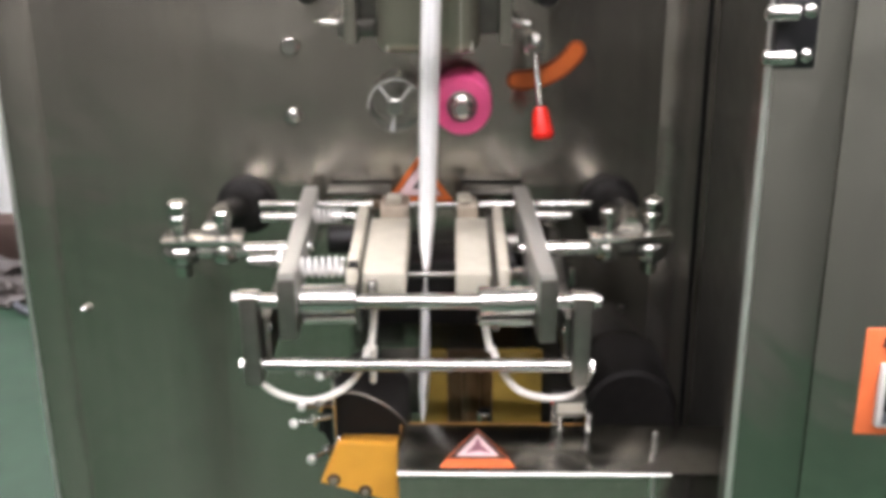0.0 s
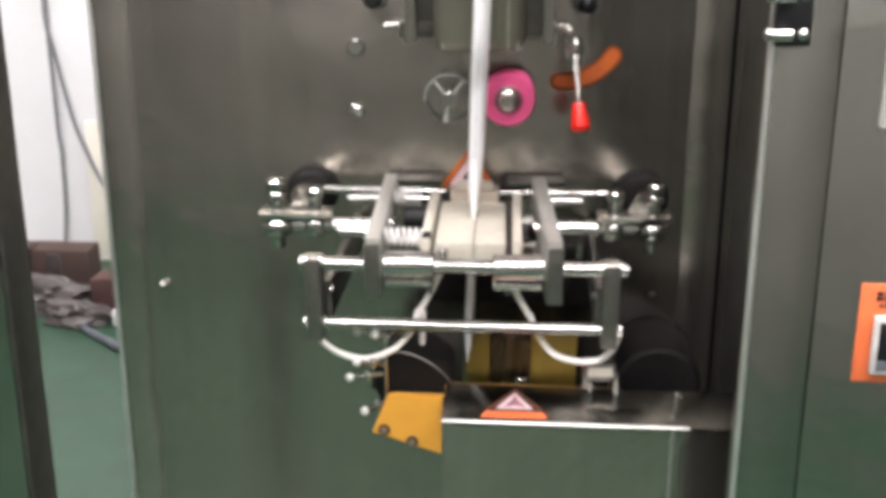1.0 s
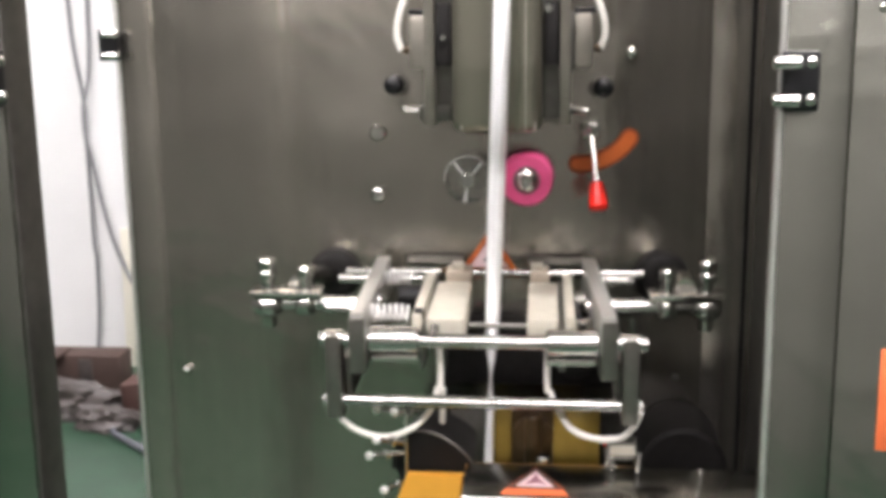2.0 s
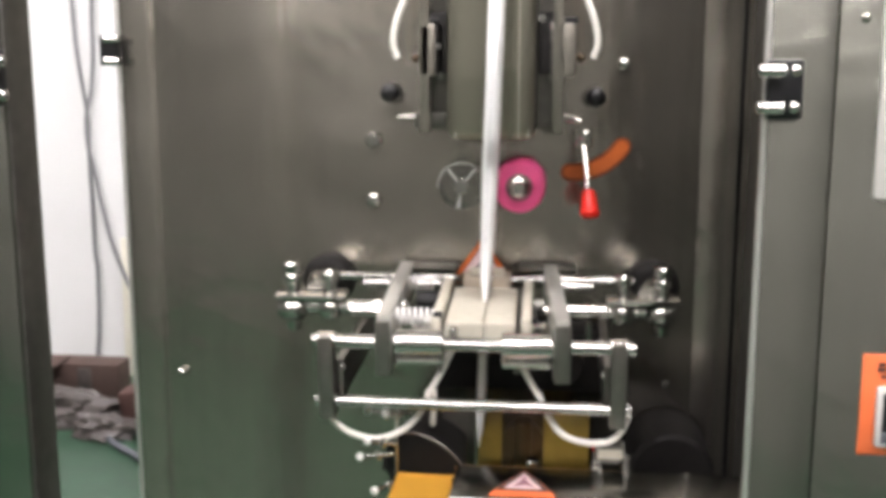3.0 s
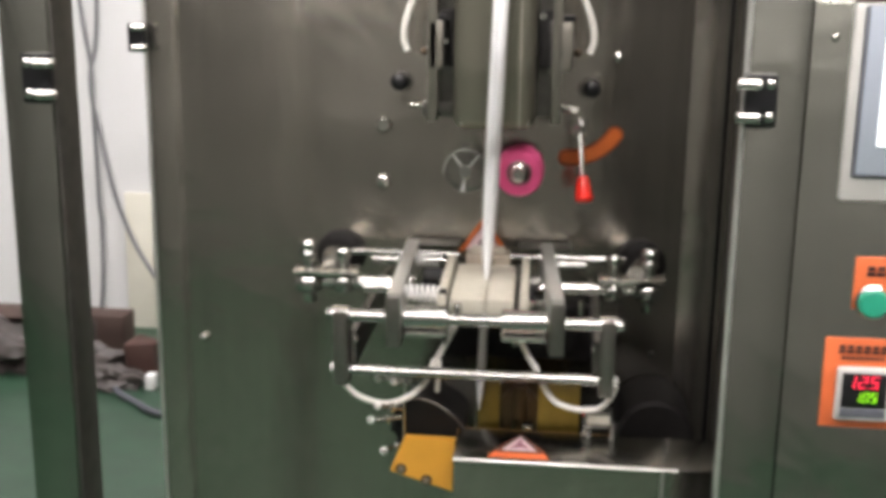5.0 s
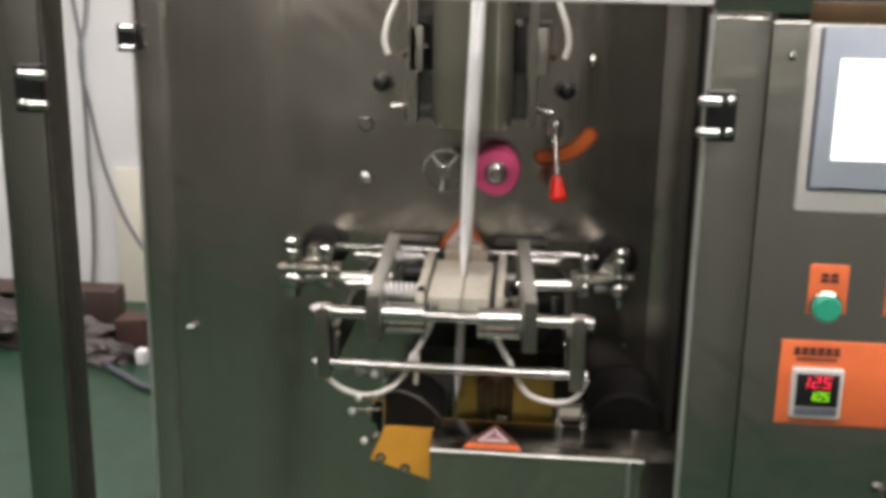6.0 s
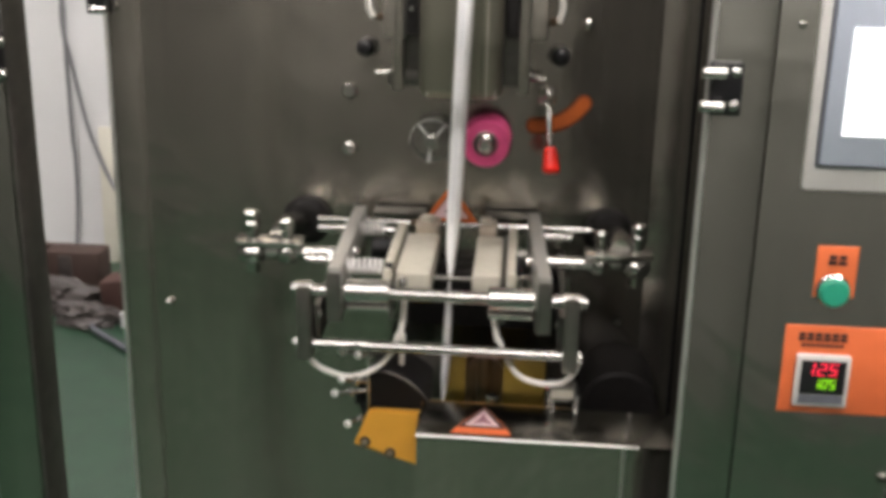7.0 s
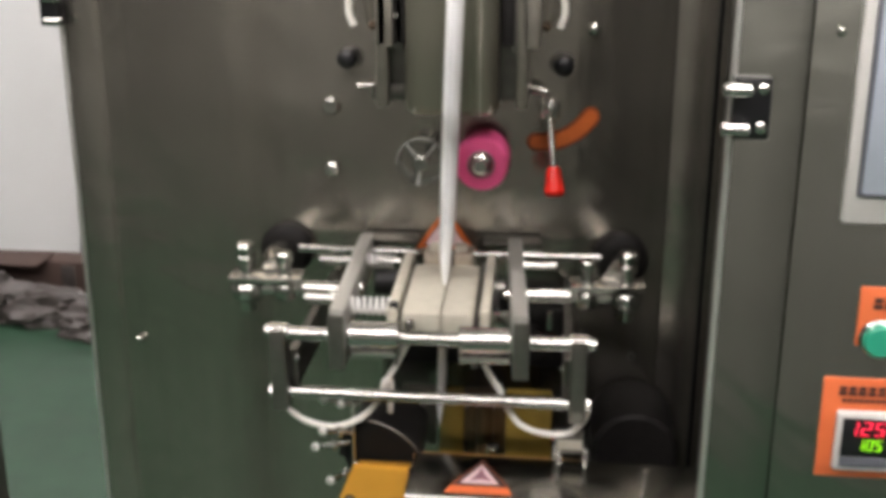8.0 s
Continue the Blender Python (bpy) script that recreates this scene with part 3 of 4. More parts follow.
for r0, r1, y, m, nm in ((rr - 0.0098, rr + 0.0098, -0.001, DARK_ORANGE, "slot_plate"), (rr - 0.0066, rr + 0.0066, -0.0018, ORANGE_DARK, "slot_face")):
    o = [(cx + r1 * math.cos(a), cz + r1 * math.sin(a)) for a in ang]
    hw = (r1 - r0) / 2
    e1 = [(cx + rr * math.cos(ang[-1]) + hw * math.cos(ang[-1] + b), cz + rr * math.sin(ang[-1]) + hw * math.sin(ang[-1] + b)) for b in [radians(k) for k in (30, 60, 90, 120, 150)]]
    i = [(cx + r0 * math.cos(a), cz + r0 * math.sin(a)) for a in reversed(ang)]
    e2 = [(cx + rr * math.cos(ang[0]) + hw * math.cos(ang[0] + b), cz + rr * math.sin(ang[0]) + hw * math.sin(ang[0] + b)) for b in [radians(k) for k in (210, 240, 270, 300, 330)]]
    ob = part(nm, prism(B(), o + e1 + i + e2, y, y + 0.0008 if nm == "slot_face" else 0.0), m, lever)

PLACE = Vector((0.0015, 0, 0.002))

# ---------------------------------------------------------------- guide frame of the sealing jaws
XC = -0.0345
gf = thing("jaw_guide_frame", (XC, -0.2044, 0.955), "chrome guide rods in a steel frame in front of the panel", "guide frame")
part("upper_rod", cyl(B(), (-0.182, -0.2044, 1.0265), (0.113, -0.2044, 1.0265), 0.0066, chamfer=0.001), ROD, gf)
part("lower_rod", cyl(B(), (-0.165, -0.2044, 0.968), (0.096, -0.2044, 0.968), 0.0057), ROD, gf)
part("rear_rod", cyl(B(), (-0.19, -0.0348, 1.0435), (0.12, -0.0348, 1.0435), 0.0042), ROD, gf)
part("cross_bar", box(B(), -0.128, -0.068, -0.0244, -0.002, 1.048, 1.0535, 0.002), DARK, gf)
part("cross_bar", box(B(), 0.0, 0.06, -0.0244, -0.002, 1.048, 1.0535, 0.002), DARK, gf)
part("middle_rod", cyl(B(), (-0.1, -0.1436, 1.022), (0.03, -0.1436, 1.022), 0.0026), DARK, gf)
for s, x in ((-1, -0.170), (1, 0.0975)):
    part("post", box(B(), x - 0.0072, x + 0.0072, -0.2149, -0.194, 0.953, 1.033, 0.002), POST, gf, "flat upright steel post")
    part("rod_end", cyl(B(), (x - 0.009, -0.2044, 1.0275), (x + 0.009, -0.2044, 1.0275), 0.0085, chamfer=0.001), MACHINED, gf)
    part("nut", hexnut(B(), (x + s * 0.0075, -0.2044, 1.0275), (s, 0, 0), 0.0065, 0.006), CHROME, gf)
    part("nut", hexnut(B(), (x + s * 0.0075, -0.2044, 0.968), (s, 0, 0), 0.006, 0.005), CHROME, gf)
    part("arm", box(B(), x - s * 0.009 - 0.004, x - s * 0.009 + 0.004, -0.194, 0.0, 0.966, 1.006, 0.002), DARK, gf)
    part("screw", dome(B(), (x - s * 0.0135, -0.2, 1.0), (-s, 0, 0), 0.004, 0.003), CHROME, gf)


gf.location.z -= 0.0048
gf.rotation_euler.x = radians(3)

# ---------------------------------------------------------------- sealing jaws that slide on the rods
def mx(x, s):
    """Left-hand x, or its mirror image for the other jaw."""
    return x if s < 0 else -0.069 - x


def sbox(s, x0, x1, *rest):
    a, b = sorted((mx(x0, s), mx(x1, s)))
    return box(B(), a, b, *rest)


def jaw_carriage(s):
    t = thing("jaw_carriage", (mx(-0.11, s), -0.13, 1.0), "sliding jaw carriage with a ground steel side plate and bright yoke", "carriage", "jaw carriages")
    side = sbox(s, -0.1185, -0.1045, -0.2192, -0.0191, 1.018, 1.0555, 0.0015)
    part("side_plate", side, PLATE, t, "long ground steel side plate")
    # plate's front in darker steel: its shaded side is put into the colour
    part("shaded_plate_foot", sbox(s, -0.1195, -0.1055, -0.2223, -0.2197, 0.9985 if s < 0 else 0.996, 1.0505, 0.001), POST, t)
    part("shaded_plate_foot", sbox(s, -0.118, -0.105, -0.2194, -0.2001, 0.9985 if s < 0 else 0.996, 1.0178, 0.001), POST, t)
    part("rod_bush", cyl(B(), (mx(-0.1042, s), -0.2044, 1.0255), (mx(-0.058, s), -0.2044, 1.0255), 0.0122, chamfer=0.0012, seg=32), CHROME, t)
    part("rod_bush_lip", sbox(s, -0.1042, -0.058, -0.2123, -0.1949, 1.0065, 1.0125, 0.002), MACHINED, t)
    part("push_rod", cyl(B(), (mx(-0.2, s), -0.1218, 1.034), (mx(-0.118, s), -0.1218, 1.034), 0.0075, chamfer=0.001), CHROME, t)
    part("push_rod", cyl(B(), (mx(-0.118, s), -0.1218, 1.034), (mx(-0.1, s), -0.1218, 1.034), 0.006), MACHINED, t)
    part("rear_stud", cyl(B(), (mx(-0.152, s), -0.074, 1.0455), (mx(-0.118, s), -0.074, 1.0455), 0.005, chamfer=0.001), CHROME, t)
    if s < 0:
        part("spring", coil(B(), (-0.104, -0.1792, 1.0425), (-0.0708, -0.1792, 1.0425), 0.0074, 0.0018, 6), ZINC, t, "bright compression spring")
        part("spring", coil(B(), (-0.104, -0.074, 1.046), (-0.0775, -0.074, 1.046), 0.0066, 0.0011, 6), ZINC, t)
        part("front_stud", hexnut(cyl(B(), (-0.15, -0.1653, 1.043), (-0.1185, -0.1653, 1.043), 0.006, chamfer=0.001), (-0.126, -0.1653, 1.043), (1, 0, 0), 0.0105, 0.0055), CHROME, t)
        part("cap_nut", dome(B(), (-0.1044, -0.1218, 1.036), (1, 0, 0), 0.0072, 0.006), CHROME, t)
    else:
        part("inner_plate", sbox(s, -0.094, -0.0865, -0.1522, -0.087, 1.008, 1.036, 0.002), BLACK, t)
        part("knuckle", cyl(B(), (mx(-0.1, s), -0.1044, 1.034), (mx(-0.0825, s), -0.1044, 1.034), 0.009, 0.006), DARK, t)
        part("knuckle_plate", sbox(s, -0.104, -0.083, -0.161, -0.1522, 1.01, 1.032, 0.001), MACHINED, t)
        part("front_stud", cyl(B(), (mx(-0.14, s), -0.1653, 1.02), (mx(-0.14, s), -0.1653, 1.036), 0.003), CHROME, t)
    # yoke with its two pins
    part("yoke", sbox(s, -0.231, -0.160, -0.1357, -0.1079, 1.043, 1.0495, 0.002), MACHINED, t)
    xo, xn = mx(-0.2145, s), mx(-0.177, s)
    part("yoke_pin", cyl(cyl(cyl(B(), (xo, -0.1218, 1.049), (xo, -0.1218, 1.0595), 0.0065), (xo, -0.1218, 1.0585), (xo, -0.1218, 1.0682), 0.0094, seg=12, chamfer=0.0014),
                            (xo, -0.1218, 1.0688), (xo, -0.1218, 1.0795), 0.0094, seg=12, chamfer=0.0014), CHROME, t, "bright nuts on the yoke pin")
    part("yoke_pin", cyl(cyl(B(), (xn, -0.1218, 1.049), (xn, -0.1218, 1.061), 0.0066, chamfer=0.001), (xn, -0.1218, 1.06), (xn, -0.1218, 1.0715), 0.0086, seg=12, chamfer=0.0014), CHROME, t)
    for name, x, r in (("rod_eye", xo, 0.017 if s < 0 else 0.0155), ("rod_end", xn, 0.0125)):
        rows = [((x, -0.1218, 1.0325 + 0.0095 * math.sin(radians(a))), r * math.cos(radians(a)) ** 0.3) for a in (-80, -60, -40, -20, 0, 20, 40, 60, 80)]
        part(name, lathe(B(), rows, (0, 0, 1), 24), CHROME, t)
    part("pin_end", cyl(B(), (xo, -0.1218, 1.01), (xo, -0.1218, 1.0215), 0.0075, chamfer=0.001), MACHINED, t)
    return t


def sealing_jaw(s):
    t = thing("sealing_jaw", (mx(-0.05, s), -0.13, 1.0), "pale matt aluminium heat sealing jaw between the side plates", "sealing jaw", "sealing jaws")
    if s < 0:
        xo, xi, hold = -0.0635, -0.0279, (-0.0765, -0.0668)
    else:
        xo, xi, hold = -0.0705, -0.0419, (-0.0855, -0.0765)
    part("jaw_block", sbox(s, xo, xi, -0.1853, -0.0626, 1.014, 1.0405, 0.0025), ALU, t, "pale matt aluminium jaw block")
    part("jaw_rear", sbox(s, xo + 0.008, xi - 0.0015, -0.0622, -0.0296, 1.008, 1.05, 0.002), TAN, t)
    part("rear_tab", sbox(s, xo + 0.014, xo + 0.027, -0.0539, -0.0418, 1.0502, 1.0572, 0.0015), ALU, t)
    part("holder", sbox(s, *hold, -0.187, -0.0305, 1.006, 1.0445, 0.0015), ALU, t)
    part("core", sbox(s, hold[1] + 0.0002, xo - 0.0003, -0.21, -0.04, 1.0, 1.035), DARK, t)
    if s < 0:
        part("bolt", dome(cyl(B(), (-0.0545, -0.1953, 1.03), (-0.0545, -0.1953, 1.037), 0.0042), (-0.0545, -0.1953, 1.037), (0, 0, 1), 0.0042, 0.002), CHROME, t)
    if s < 0:
        part("spring_seat", cyl(B(), (-0.0745, -0.1792, 1.0425), (-0.0665, -0.1792, 1.0425), 0.006, chamfer=0.001), SHADE, t)
        part("piston", cyl(B(), (-0.099, -0.0983, 1.034), (-0.0768, -0.0983, 1.034), 0.0125, seg=32, chamfer=0.001), SHADE, t, "black piston")
        part("rear_stud", cyl(B(), (-0.1, -0.074, 1.046), (-0.0768, -0.074, 1.046), 0.004), MACHINED, t)
        part("terminal", dome(B(), (-0.058, -0.0435, 1.046), (-0.3, -0.3, 1), 0.005, 0.004), BROWN, t)
    return t


car_l, car_r = jaw_carriage(-1), jaw_carriage(1)
jaw_l, jaw_r = sealing_jaw(-1), sealing_jaw(1)


def crank_arm(s):
    """Arm that comes out of the panel and swings the yoke; it turns about an upright axis in its boot."""
    xp = mx(-0.2105, s)
    t = thing("crank_arm", (xp, 0.0, 1.035), "bent polished steel crank arm coming out of the panel", "crank arm", "crank arms")
    part("arm", sweep(B(), smoothed(((xp, 0.01, 1.034), (xp, -0.0435, 1.044), (mx(-0.205, s), -0.087, 1.052), (mx(-0.198, s), -0.1148, 1.05))), 0.0105, 16), MACHINED, t)
    boot = thing("rubber_boot", (xp, 0.0, 1.035), "black rubber boot round the crank arm", "boot", "rubber boots")
    part("collar", lathe(B(), [((xp, 0.0, 1.036), 0.0285), ((xp, -0.0078, 1.036), 0.0285), ((xp, -0.0122, 1.036), 0.0262), ((xp, -0.0157, 1.037), 0.021),
                               ((xp, -0.0178, 1.038), 0.014), ((xp, -0.017, 1.038), 0.0108)], (0, -1, 0), 32), RUBBER, boot)
    return t


arm_l, arm_r = crank_arm(-1), crank_arm(1)


def heater_lead(s, xl, xt, loop):
    """A sleeve from the jaw down to xl, and the slack loop from there to the post."""
    t = thing("jaw_cable", (xl, -0.187, 0.972), "white sleeved cable running up to the sealing jaw", "cable", "jaw cables")
    part("sleeve", sweep(B(), smoothed(((xl, -0.187, 0.968), (xl * 0.55 + xt * 0.45, -0.186, 0.986), (xt, -0.1844, 1.012))), 0.003), CABLE, t)
    w = part("cable_loop", sweep(B(), smoothed(loop), 0.0029), CABLE)
    tagged(w, "white sleeved cable hanging in a loop below the guide frame", "cable", "cable loops")
    return t


lead_l = heater_lead(-1, -0.0775, -0.055, ((-0.0775, -0.187, 0.971), (-0.084, -0.188, 0.951), (-0.1, -0.1914, 0.9335), (-0.126, -0.1914, 0.9225),
                                           (-0.152, -0.1914, 0.9275), (-0.167, -0.1931, 0.939), (-0.1755, -0.1958, 0.954)))
lead_r = heater_lead(1, 0.026, 0.002, ((0.026, -0.187, 0.971), (0.033, -0.188, 0.953), (0.047, -0.1914, 0.9345), (0.068, -0.1914, 0.9265),
                                       (0.09, -0.1914, 0.9275), (0.102, -0.1931, 0.9385), (0.108, -0.1958, 0.954)))
w = part("cable_tail", sweep(B(), smoothed(((-0.0735, -0.1827, 0.969), (-0.0745, -0.1783, 0.95), (-0.0755, -0.174, 0.932))), 0.003), CABLE)
tagged(w, "white cable end dropping into the black chute", "cable")

# ---------------------------------------------------------------- film
LEAN = Vector((0.032, 0.0, 1.0)).normalized()
SEAL = Vector((-0.0295, -0.107, 1.033))
LEN = 0.141


def sleeve(name, rows, label, cat):
    """A soft tube: rows of distance along the film, half width, half depth."""
    bm = B()
    rings = []
    for d, hx, hy in rows:
        c = SEAL + LEAN * d
        k = 0.0007 * noise.noise(Vector((d * 40, 0, 0)))
        rings.append([bm.verts.new(c + Vector((hx * math.cos(a) + k, hy * math.sin(a), 0))) for a in [2 * math.pi * i / 20 for i in range(20)]])
    for a, b in zip(rings, rings[1:]):
        for i in range(20):
            bm.faces.new((a[i], a[(i + 1) % 20], b[(i + 1) % 20], b[i]))
    bm.faces.new(rings[0][::-1])
    bm.faces.new(rings[-1])
    t = thing(name, SEAL, label, cat)
    t.location = SEAL
    part("skin", bm, FILM, t)
    return t


film = sleeve("film_tube", [(-0.004, 0.0013, 0.0128), (0.004, 0.0014, 0.0128), (0.016, 0.0036, 0.0128), (0.035, 0.0058, 0.0128), (0.06, 0.0072, 0.0128),
                            (0.1, 0.0078, 0.0128)] + [(0.15 + 0.05 * i, 0.0084, 0.0128) for i in range(21)],
              "narrow white film tube hanging from the forming tube", "film")
packs = [sleeve("stick_pack", [(-0.001, 0.001, 0.0118), (-0.012, 0.0022, 0.0113), (-0.035, 0.0042, 0.0095), (-0.08, 0.0048, 0.0085), (-0.11, 0.0045, 0.0085),
                               (-0.13, 0.0026, 0.0105), (-LEN + 0.004, 0.001, 0.0115), (-LEN, 0.001, 0.0115)],
                "sealed white stick pack hanging below the jaws", "stick pack") for _ in range(6)]
bm = B()
ends = []
for d in (0.07, 1.2):
    c = SEAL + LEAN * d + Vector((-0.001, -0.0129, 0))
    ends.append([bm.verts.new(c + Vector(o)) for o in ((-0.0014, -0.0006, 0), (0.0014, -0.0006, 0), (0.0014, 0.0006, 0), (-0.0014, 0.0006, 0))])
for i in range(4):
    bm.faces.new((ends[0][i], ends[0][(i + 1) % 4], ends[1][(i + 1) % 4], ends[1][i]))
bm.faces.new(ends[0][::-1])
bm.faces.new(ends[1])
part("fin_seal", bm, FIN, film, "greyish lengthwise seal seam", smooth=False)
for p in packs:
    p["group"] = "stick packs"

PLACE = Vector((0.003, 0, 0.0105))

# ---------------------------------------------------------------- below the jaws
blk = thing("outfeed_cover", (0.06, -0.23, 0.6), "low stainless steel outfeed cover with a bright front edge", "cover")
bm = B()
outl = [(-0.051, -0.262), (0.15, -0.262)] + [(0.15 + 0.085 * math.sin(radians(a)), -0.227 - 0.035 * math.cos(radians(a))) for a in (15, 30, 45, 60, 75, 90)] + [(0.235, -0.19), (-0.051, -0.19)]
lo = [bm.verts.new((x, y, 0.55)) for x, y in outl]
hi = [bm.verts.new((x, y, 0.886)) for x, y in outl]
for i in range(len(lo)):
    j = (i + 1) % len(lo)
    bm.faces.new((lo[i], lo[j], hi[j], hi[i]))
bm.faces.new(hi)
bm.faces.new(lo[::-1])
part("shell", bm, PANEL, blk)
part("top", box(B(), -0.052, 0.236, -0.264, -0.186, 0.8865, 0.889, 0.001), COVER_TOP, blk)
part("foot", box(B(), 0.0, 0.15, -0.24, -0.19, 0.0, 0.55), STEEL, blk)
part("front_lip", cyl(B(), (-0.051, -0.2648, 0.8882), (0.165, -0.2648, 0.8885), 0.0014, seg=14), EDGE, blk, "bright folded edge")
part("corner_seam", cyl(B(), (0.1512, -0.2618, 0.55), (0.1512, -0.2618, 0.886), 0.0016, seg=12), EDGE, blk, "bright corner seam")
for x, y, h, r in ((0.082, -0.196, 0.014, 0.003), (0.106, -0.196, 0.018, 0.0042), (0.158, -0.226, 0.016, 0.0032)):
    part("stud", cyl(B(), (x, y, 0.889), (x, y, 0.889 + h), r, chamfer=0.0008), CHROME, blk)
sg = thing("warning_sticker", (0.0125, -0.225, 0.889), "orange triangular warning sticker on the steel cover", "sticker")
for nm, m, poly, z in (("backing", ORANGE, [(0.0125, -0.194), (0.036, -0.238), (0.042, -0.256), (-0.018, -0.256), (-0.011, -0.238)], 0.8895),
                       ("outline", INK, [(0.0125, -0.1955), (0.0375, -0.2435), (-0.0125, -0.2435)], 0.8899),
                       ("triangle", PALE, [(0.0125, -0.2055), (0.0295, -0.2395), (-0.0045, -0.2395)], 0.8903),
                       ("mark", MAUVE, [(0.0125, -0.211), (0.016, -0.224), (0.023, -0.236), (0.0135, -0.2325), (0.003, -0.236), (0.0095, -0.224)], 0.8907)):
    bm = B()
    a = [bm.verts.new((x, y, z)) for x, y in poly]
    b = [bm.verts.new((x, y, z - 0.0005)) for x, y in poly]
    bm.faces.new(a)
    bm.faces.new(b[::-1])
    for i in range(len(a)):
        bm.faces.new((a[i], a[(i + 1) % len(a)], b[(i + 1) % len(a)], b[i]))
    part(nm, bm, m, sg, smooth=False)

PLACE = Vector((0.002, 0, 0.0065))
br = thing("cutter_bracket", (-0.085, -0.22, 0.84), "ochre painted steel angle bracket beside the outfeed cover", "bracket")
part("plate", prism(B(), [(-0.103, 0.8955), (-0.053, 0.8945), (-0.053, 0.8365), (-0.1185, 0.8565)], -0.222, -0.217, 0.001), OCHRE, br)
bm = box(B(), -0.103, -0.0535, -0.2165, -0.187, 0.891, 0.8945, 0.001)
for v in bm.verts:
    v.co.z -= (v.co.y + 0.2165) * 0.4
part("flange", bm, OCHRE, br)
part("rail", box(B(), -0.053, 0.106, -0.1855, -0.178, 0.87, 0.8905, 0.001), DULL_OCHRE, br)
for x, z in ((-0.107, 0.86), (-0.081, 0.849)):
    part("washer", cyl(B(), (x, -0.222, z), (x, -0.2232, z), 0.0058, chamfer=0.0004), BROWN, br)
    part("bolt", hexnut(B(), (x, -0.2232, z), (0, -1, 0), 0.0031, 0.003), HEATER, br)

gd = thing("pack_guide", (0.02, -0.12, 0.85), "amber polyurethane pack guide with a dark round opening", "guide")
part("plate", box(B(), -0.04, -0.014, -0.08, -0.07, 0.8, 0.911, 0.003), AMBER, gd, "amber side plate")
part("plate", box(B(), 0.028, 0.076, -0.082, -0.07, 0.8, 0.911, 0.003), AMBER, gd, "amber side plate")
part("web", box(B(), -0.014, 0.028, -0.074, -0.066, 0.8, 0.908, 0.002), BROWN, gd)
part("ring", lathe(B(), [((0.008, -0.074, 0.88), 0.021), ((0.008, -0.08, 0.88), 0.021), ((0.008, -0.081, 0.88), 0.019)], (0, -1, 0), 32), BROWN, gd)
part("roller", cyl(B(), (0.008, -0.085, 0.84), (0.008, -0.085, 0.905), 0.009, chamfer=0.002), BROWN, gd)
part("shaft", cyl(B(), (0.02, -0.155, 0.86), (0.02, -0.155, 0.889), 0.007, chamfer=0.001), MACHINED, gd)
part("support", box(B(), -0.03, 0.07, -0.07, 0.0, 0.8, 0.82), DARK, gd)

ch = thing("scoop_chute", (-0.09, -0.16, 0.86), "black plastic scoop shaped chute", "chute")
bm = B()
rings = []
for y, r, h in ((-0.185, 0.033, 1.12), (-0.15, 0.032, 1.05), (-0.1, 0.029, 0.9), (-0.06, 0.025, 0.7)):
    rings.append([(bm.verts.new((-0.084 + 1.2 * r * math.cos(a), y, 0.884 + r * h * math.sin(a) * (1 - 0.35 * math.cos(a)))),
                   bm.verts.new((-0.084 + 1.2 * (r - 0.003) * math.cos(a), y, 0.884 + (r - 0.003) * h * math.sin(a) * (1 - 0.35 * math.cos(a)))))
                  for a in [math.pi * i / 18 for i in range(19)]])
for a, b in zip(rings, rings[1:]):
    for i in range(18):
        for k in (0, 1):
            bm.faces.new((a[i][k], a[i + 1][k], b[i + 1][k], b[i][k]))
for i in range(18):
    bm.faces.new((rings[0][i][0], rings[0][i + 1][0], rings[0][i + 1][1], rings[0][i][1]))
bm.faces.new([q[0] for q in rings[-1]])
part("hood", bm, RUBBER, ch)
part("rim", sweep(B(), [(-0.084 + 1.2 * 0.033 * math.cos(a), -0.186, 0.884 + 0.033 * 1.12 * math.sin(a) * (1 - 0.35 * math.cos(a))) for a in [math.pi * i / 24 for i in range(2, 17)]], 0.0006, 6), POST, ch, "thin lighter rim")
part("back", box(B(), -0.12, -0.06, -0.062, -0.058, 0.84, 0.89), BLACK, ch)
part("throat", prism(B(), [(-0.084 + 1.2 * 0.0302 * math.cos(a), 0.884 + 0.0302 * 1.12 * math.sin(a) * (1 - 0.35 * math.cos(a))) for a in [math.pi * i / 18 for i in range(19)]] + [(-0.112, 0.865), (-0.052, 0.862)], -0.1835, -0.178), SHADE, ch)
part("deflector", box(B(), -0.076, -0.042, -0.09, -0.085, 0.85, 0.918, 0.002), POST, ch, "bent stainless sheet")

for x, y, z, d in ((-0.122, -0.2, 0.905, (-0.85, -0.5, 0.08)), (-0.118, -0.195, 0.915, (-0.7, -0.6, 0.3)), (-0.116, -0.185, 0.94, (-0.9, -0.3, 0.25)), (-0.104, -0.185, 0.942, (-0.6, -0.7, 0.2)), (-0.113, -0.2, 0.876, (-0.6, -0.8, 0))):
    c, n = Vector((x, y, z)), Vector(d).normalized()
    t = thing("adjusting_screw", c, "bright adjusting screw with a knurled head beside the chute", "screw", "adjusting screws")
    part("shank", cyl(B(), c - n * 0.012, c + n * 0.02, 0.0022), CHROME, t)
    part("head", dome(cyl(B(), c + n * 0.019, c + n * 0.0235, 0.0037, chamfer=0.0008), c + n * 0.0235, n, 0.003, 0.0012), ZINC, t)
    part("collar", hexnut(B(), c + n * 0.002, n, 0.0055, 0.004), CHROME, t)
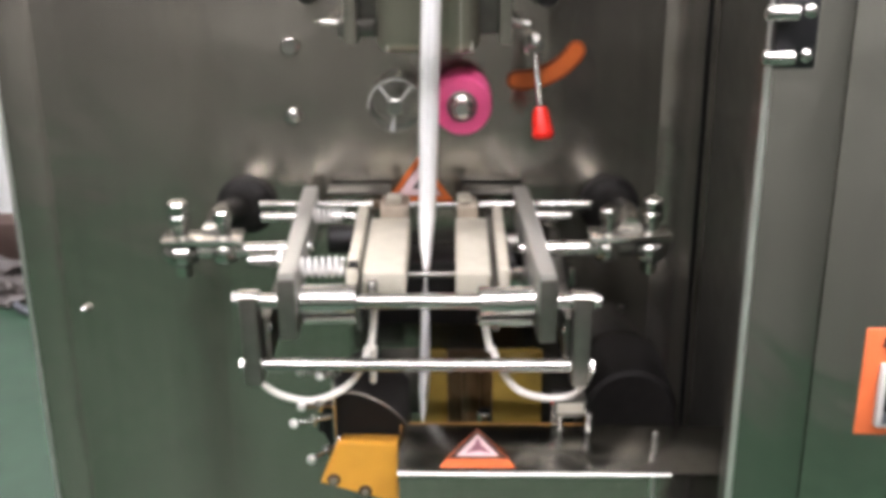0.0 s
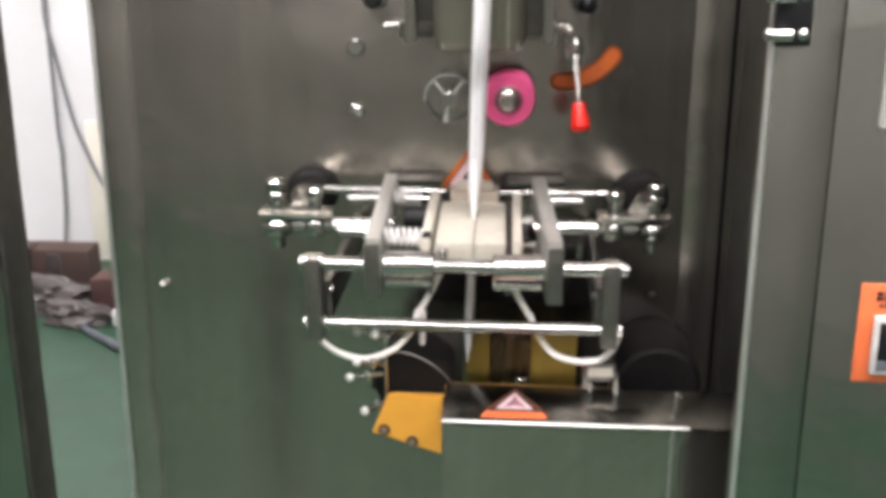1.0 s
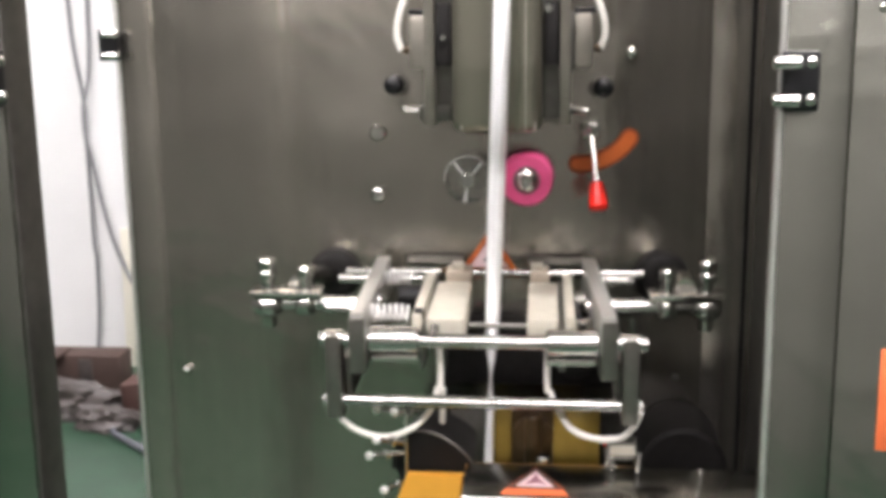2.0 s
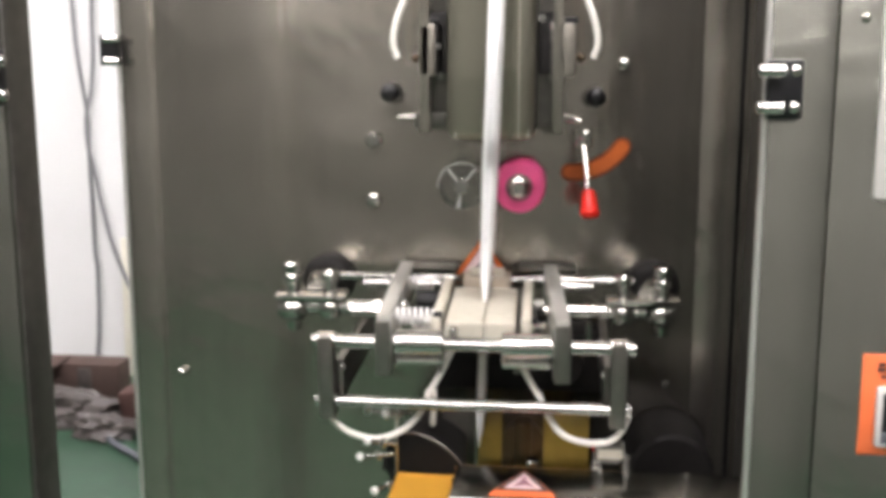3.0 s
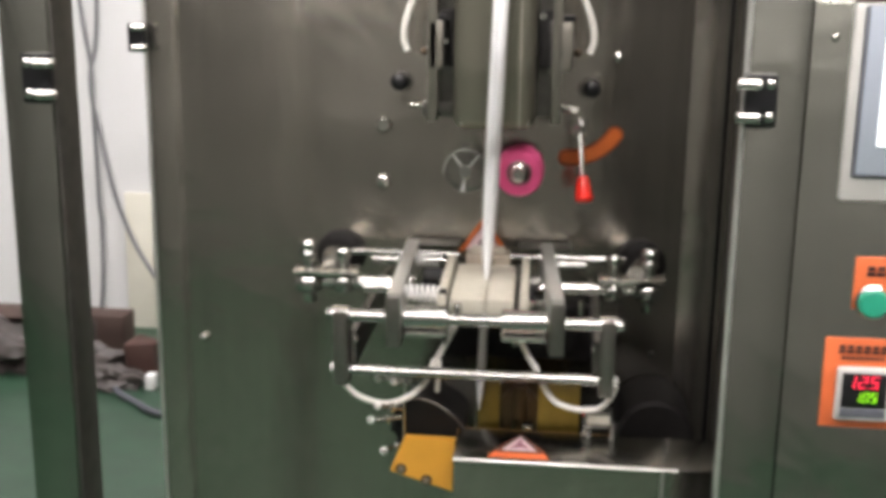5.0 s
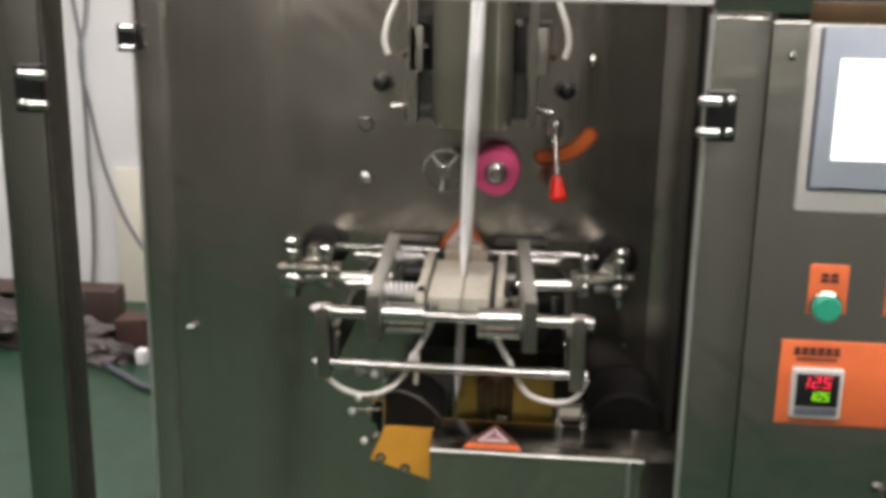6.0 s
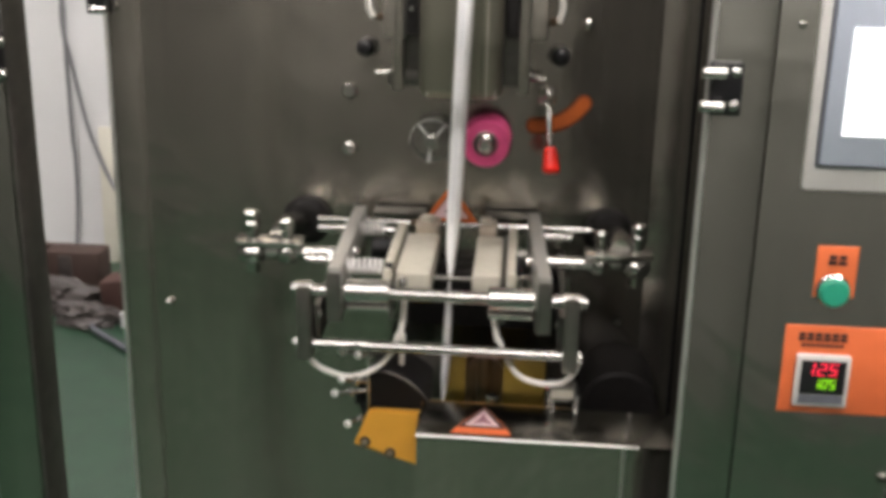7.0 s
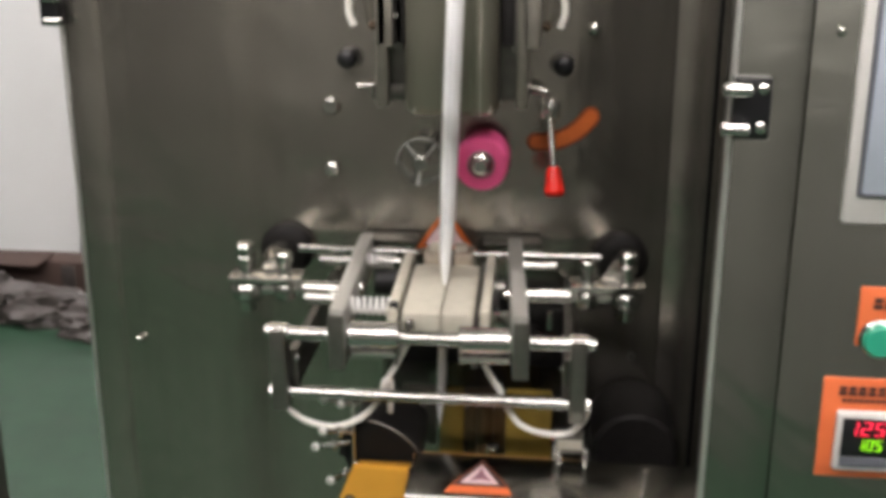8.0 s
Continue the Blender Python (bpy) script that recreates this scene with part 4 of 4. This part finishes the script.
part_arm = part("screw_bracket", cyl(cyl(B(), (-0.109, -0.188, 0.862), (-0.109, -0.188, 0.948), 0.0019), (-0.109, -0.188, 0.88), (-0.1, -0.188, 0.88), 0.0019), MACHINED)
tagged(part_arm, "thin upright steel pin carrying the adjusting screws", "bracket")

se = thing("photo_sensor", (0.09, -0.175, 0.9), "short silver photo sensor on the flange with a red lamp", "sensor")
part("body", box(B(), 0.0775, 0.106, -0.188, -0.17, 0.9, 0.9185, 0.002), DARK, se)
part("face", box(B(), 0.081, 0.1035, -0.1895, -0.188, 0.9055, 0.915, 0.0006), ALU, se, "pale face plate")
part("frame", box(box(B(), 0.0775, 0.0795, -0.19, -0.186, 0.893, 0.92, 0.0005), 0.104, 0.106, -0.19, -0.186, 0.893, 0.92, 0.0005), CHROME, se, "bright clamp")
part("lamp", dome(B(), (0.0778, -0.184, 0.914), (-1, -0.3, 0), 0.003, 0.002), RED, se, "small red lamp")

mo = thing("drive_motor", (0.155, -0.06, 0.85), "black round drive motor behind the cover", "motor")
part("case", cyl(B(), (0.16, 0.0, 0.852), (0.16, -0.09, 0.852), 0.043, seg=40, chamfer=0.004), RUBBER, mo)
part("box", box(B(), 0.115, 0.205, -0.085, 0.0, 0.75, 0.84, 0.004), RUBBER, mo)
hs = thing("gear_housing", (0.04, -0.03, 0.95), "black gear housing on the panel below the jaws", "housing")
part("case", box(B(), -0.085, 0.09, -0.05, 0.0, 0.925, 0.99, 0.004), RUBBER, hs)
part("cover", cyl(B(), (0.05, -0.05, 0.955), (0.05, -0.06, 0.955), 0.02, chamfer=0.002), RUBBER, hs)


# ---------------------------------------------------------------- movement
OPEN = ((-0.24, 0.13), (1.53, 1.88), (3.27, 3.63), (5.02, 5.38), (6.77, 7.12))
CLOSE = ((0.36, 0.8), (2.09, 2.53), (3.83, 4.27), (5.6, 6.02), (7.37, 7.8))
FEED = ((-0.17, 0.56), (1.62, 2.34), (3.36, 4.08), (5.1, 5.82), (6.85, 7.57))
TRAVEL = 0.031


def ease(t, a, b):
    k = min(1.0, max(0.0, (t - a) / (b - a)))
    return k * k * (3 - 2 * k)


def opened(t):
    return sum(ease(t, a, b) for a, b in OPEN) - sum(ease(t, a, b) for a, b in CLOSE)


def fed(t):
    return sum(min(1.0, max(0.0, (t - a) / (b - a))) for a, b in FEED) * LEN


def motions():
    times = [i / 15 for i in range(121)]
    # the unit sits a little nose-down, and its carriages are not quite square to the panel
    for s, jaw, car, reach, arm, lead, sealer, turn, off, press in ((-1, jaw_l, car_l, 0.0255, arm_l, lead_l, seal_l, 2.0, -0.006, 0.014),
                                                                  (1, jaw_r, car_r, TRAVEL, arm_r, lead_r, seal_r, 4.0, -0.0025, 0.010)):
        j0, c0, a0, l0, v0 = (o.location.copy() for o in (jaw, car, arm, lead, sealer))
        walk(jaw, [(t, pose(j0.x + s * reach * opened(t), j0.y, j0.z, rx=3, rz=1.0)) for t in times])
        walk(car, [(t, pose(c0.x + off + s * TRAVEL * opened(t), c0.y, c0.z, rx=3, rz=turn)) for t in times])
        walk(arm, [(t, pose(a0.x, a0.y, a0.z, rz=s * 12.5 * opened(t))) for t in times])
        walk(lead, [(t, pose(l0.x, l0.y, l0.z, ry=s * 29.0 * opened(t))) for t in times])
        walk(sealer, [(t, pose(v0.x - s * press * (1 - opened(t)), v0.y, v0.z)) for t in times])
    # the tube follows the feed and, once the jaws have pinched it, its tip is at the jaws again
    rows = []
    for t in times:
        k = sum(ease(t, b - 0.16, b - 0.02) for a, b in CLOSE) * LEN
        rows.append((t, Matrix.Translation(SEAL - LEAN * (fed(t) - k))))
    walk(film, rows)
    for n, p in enumerate(packs):
        # pack n leaves the jaws with feed n; the next feed brings it down and it drops away
        rows = []
        for t in times:
            d = max(fed(t) - n * LEN, -LEN)
            if n < len(FEED):
                d += min(4.9 * max(0.0, t - FEED[n][1] - 0.05) ** 2, 0.5)
            rows.append((t, Matrix.Translation(SEAL - LEAN * d)))
        walk(p, rows)
    c = pink.location.copy()
    walk(pink, [(t, pose(c.x, c.y, c.z, ry=-math.degrees(fed(t) / 0.0265))) for t in times])


motions()
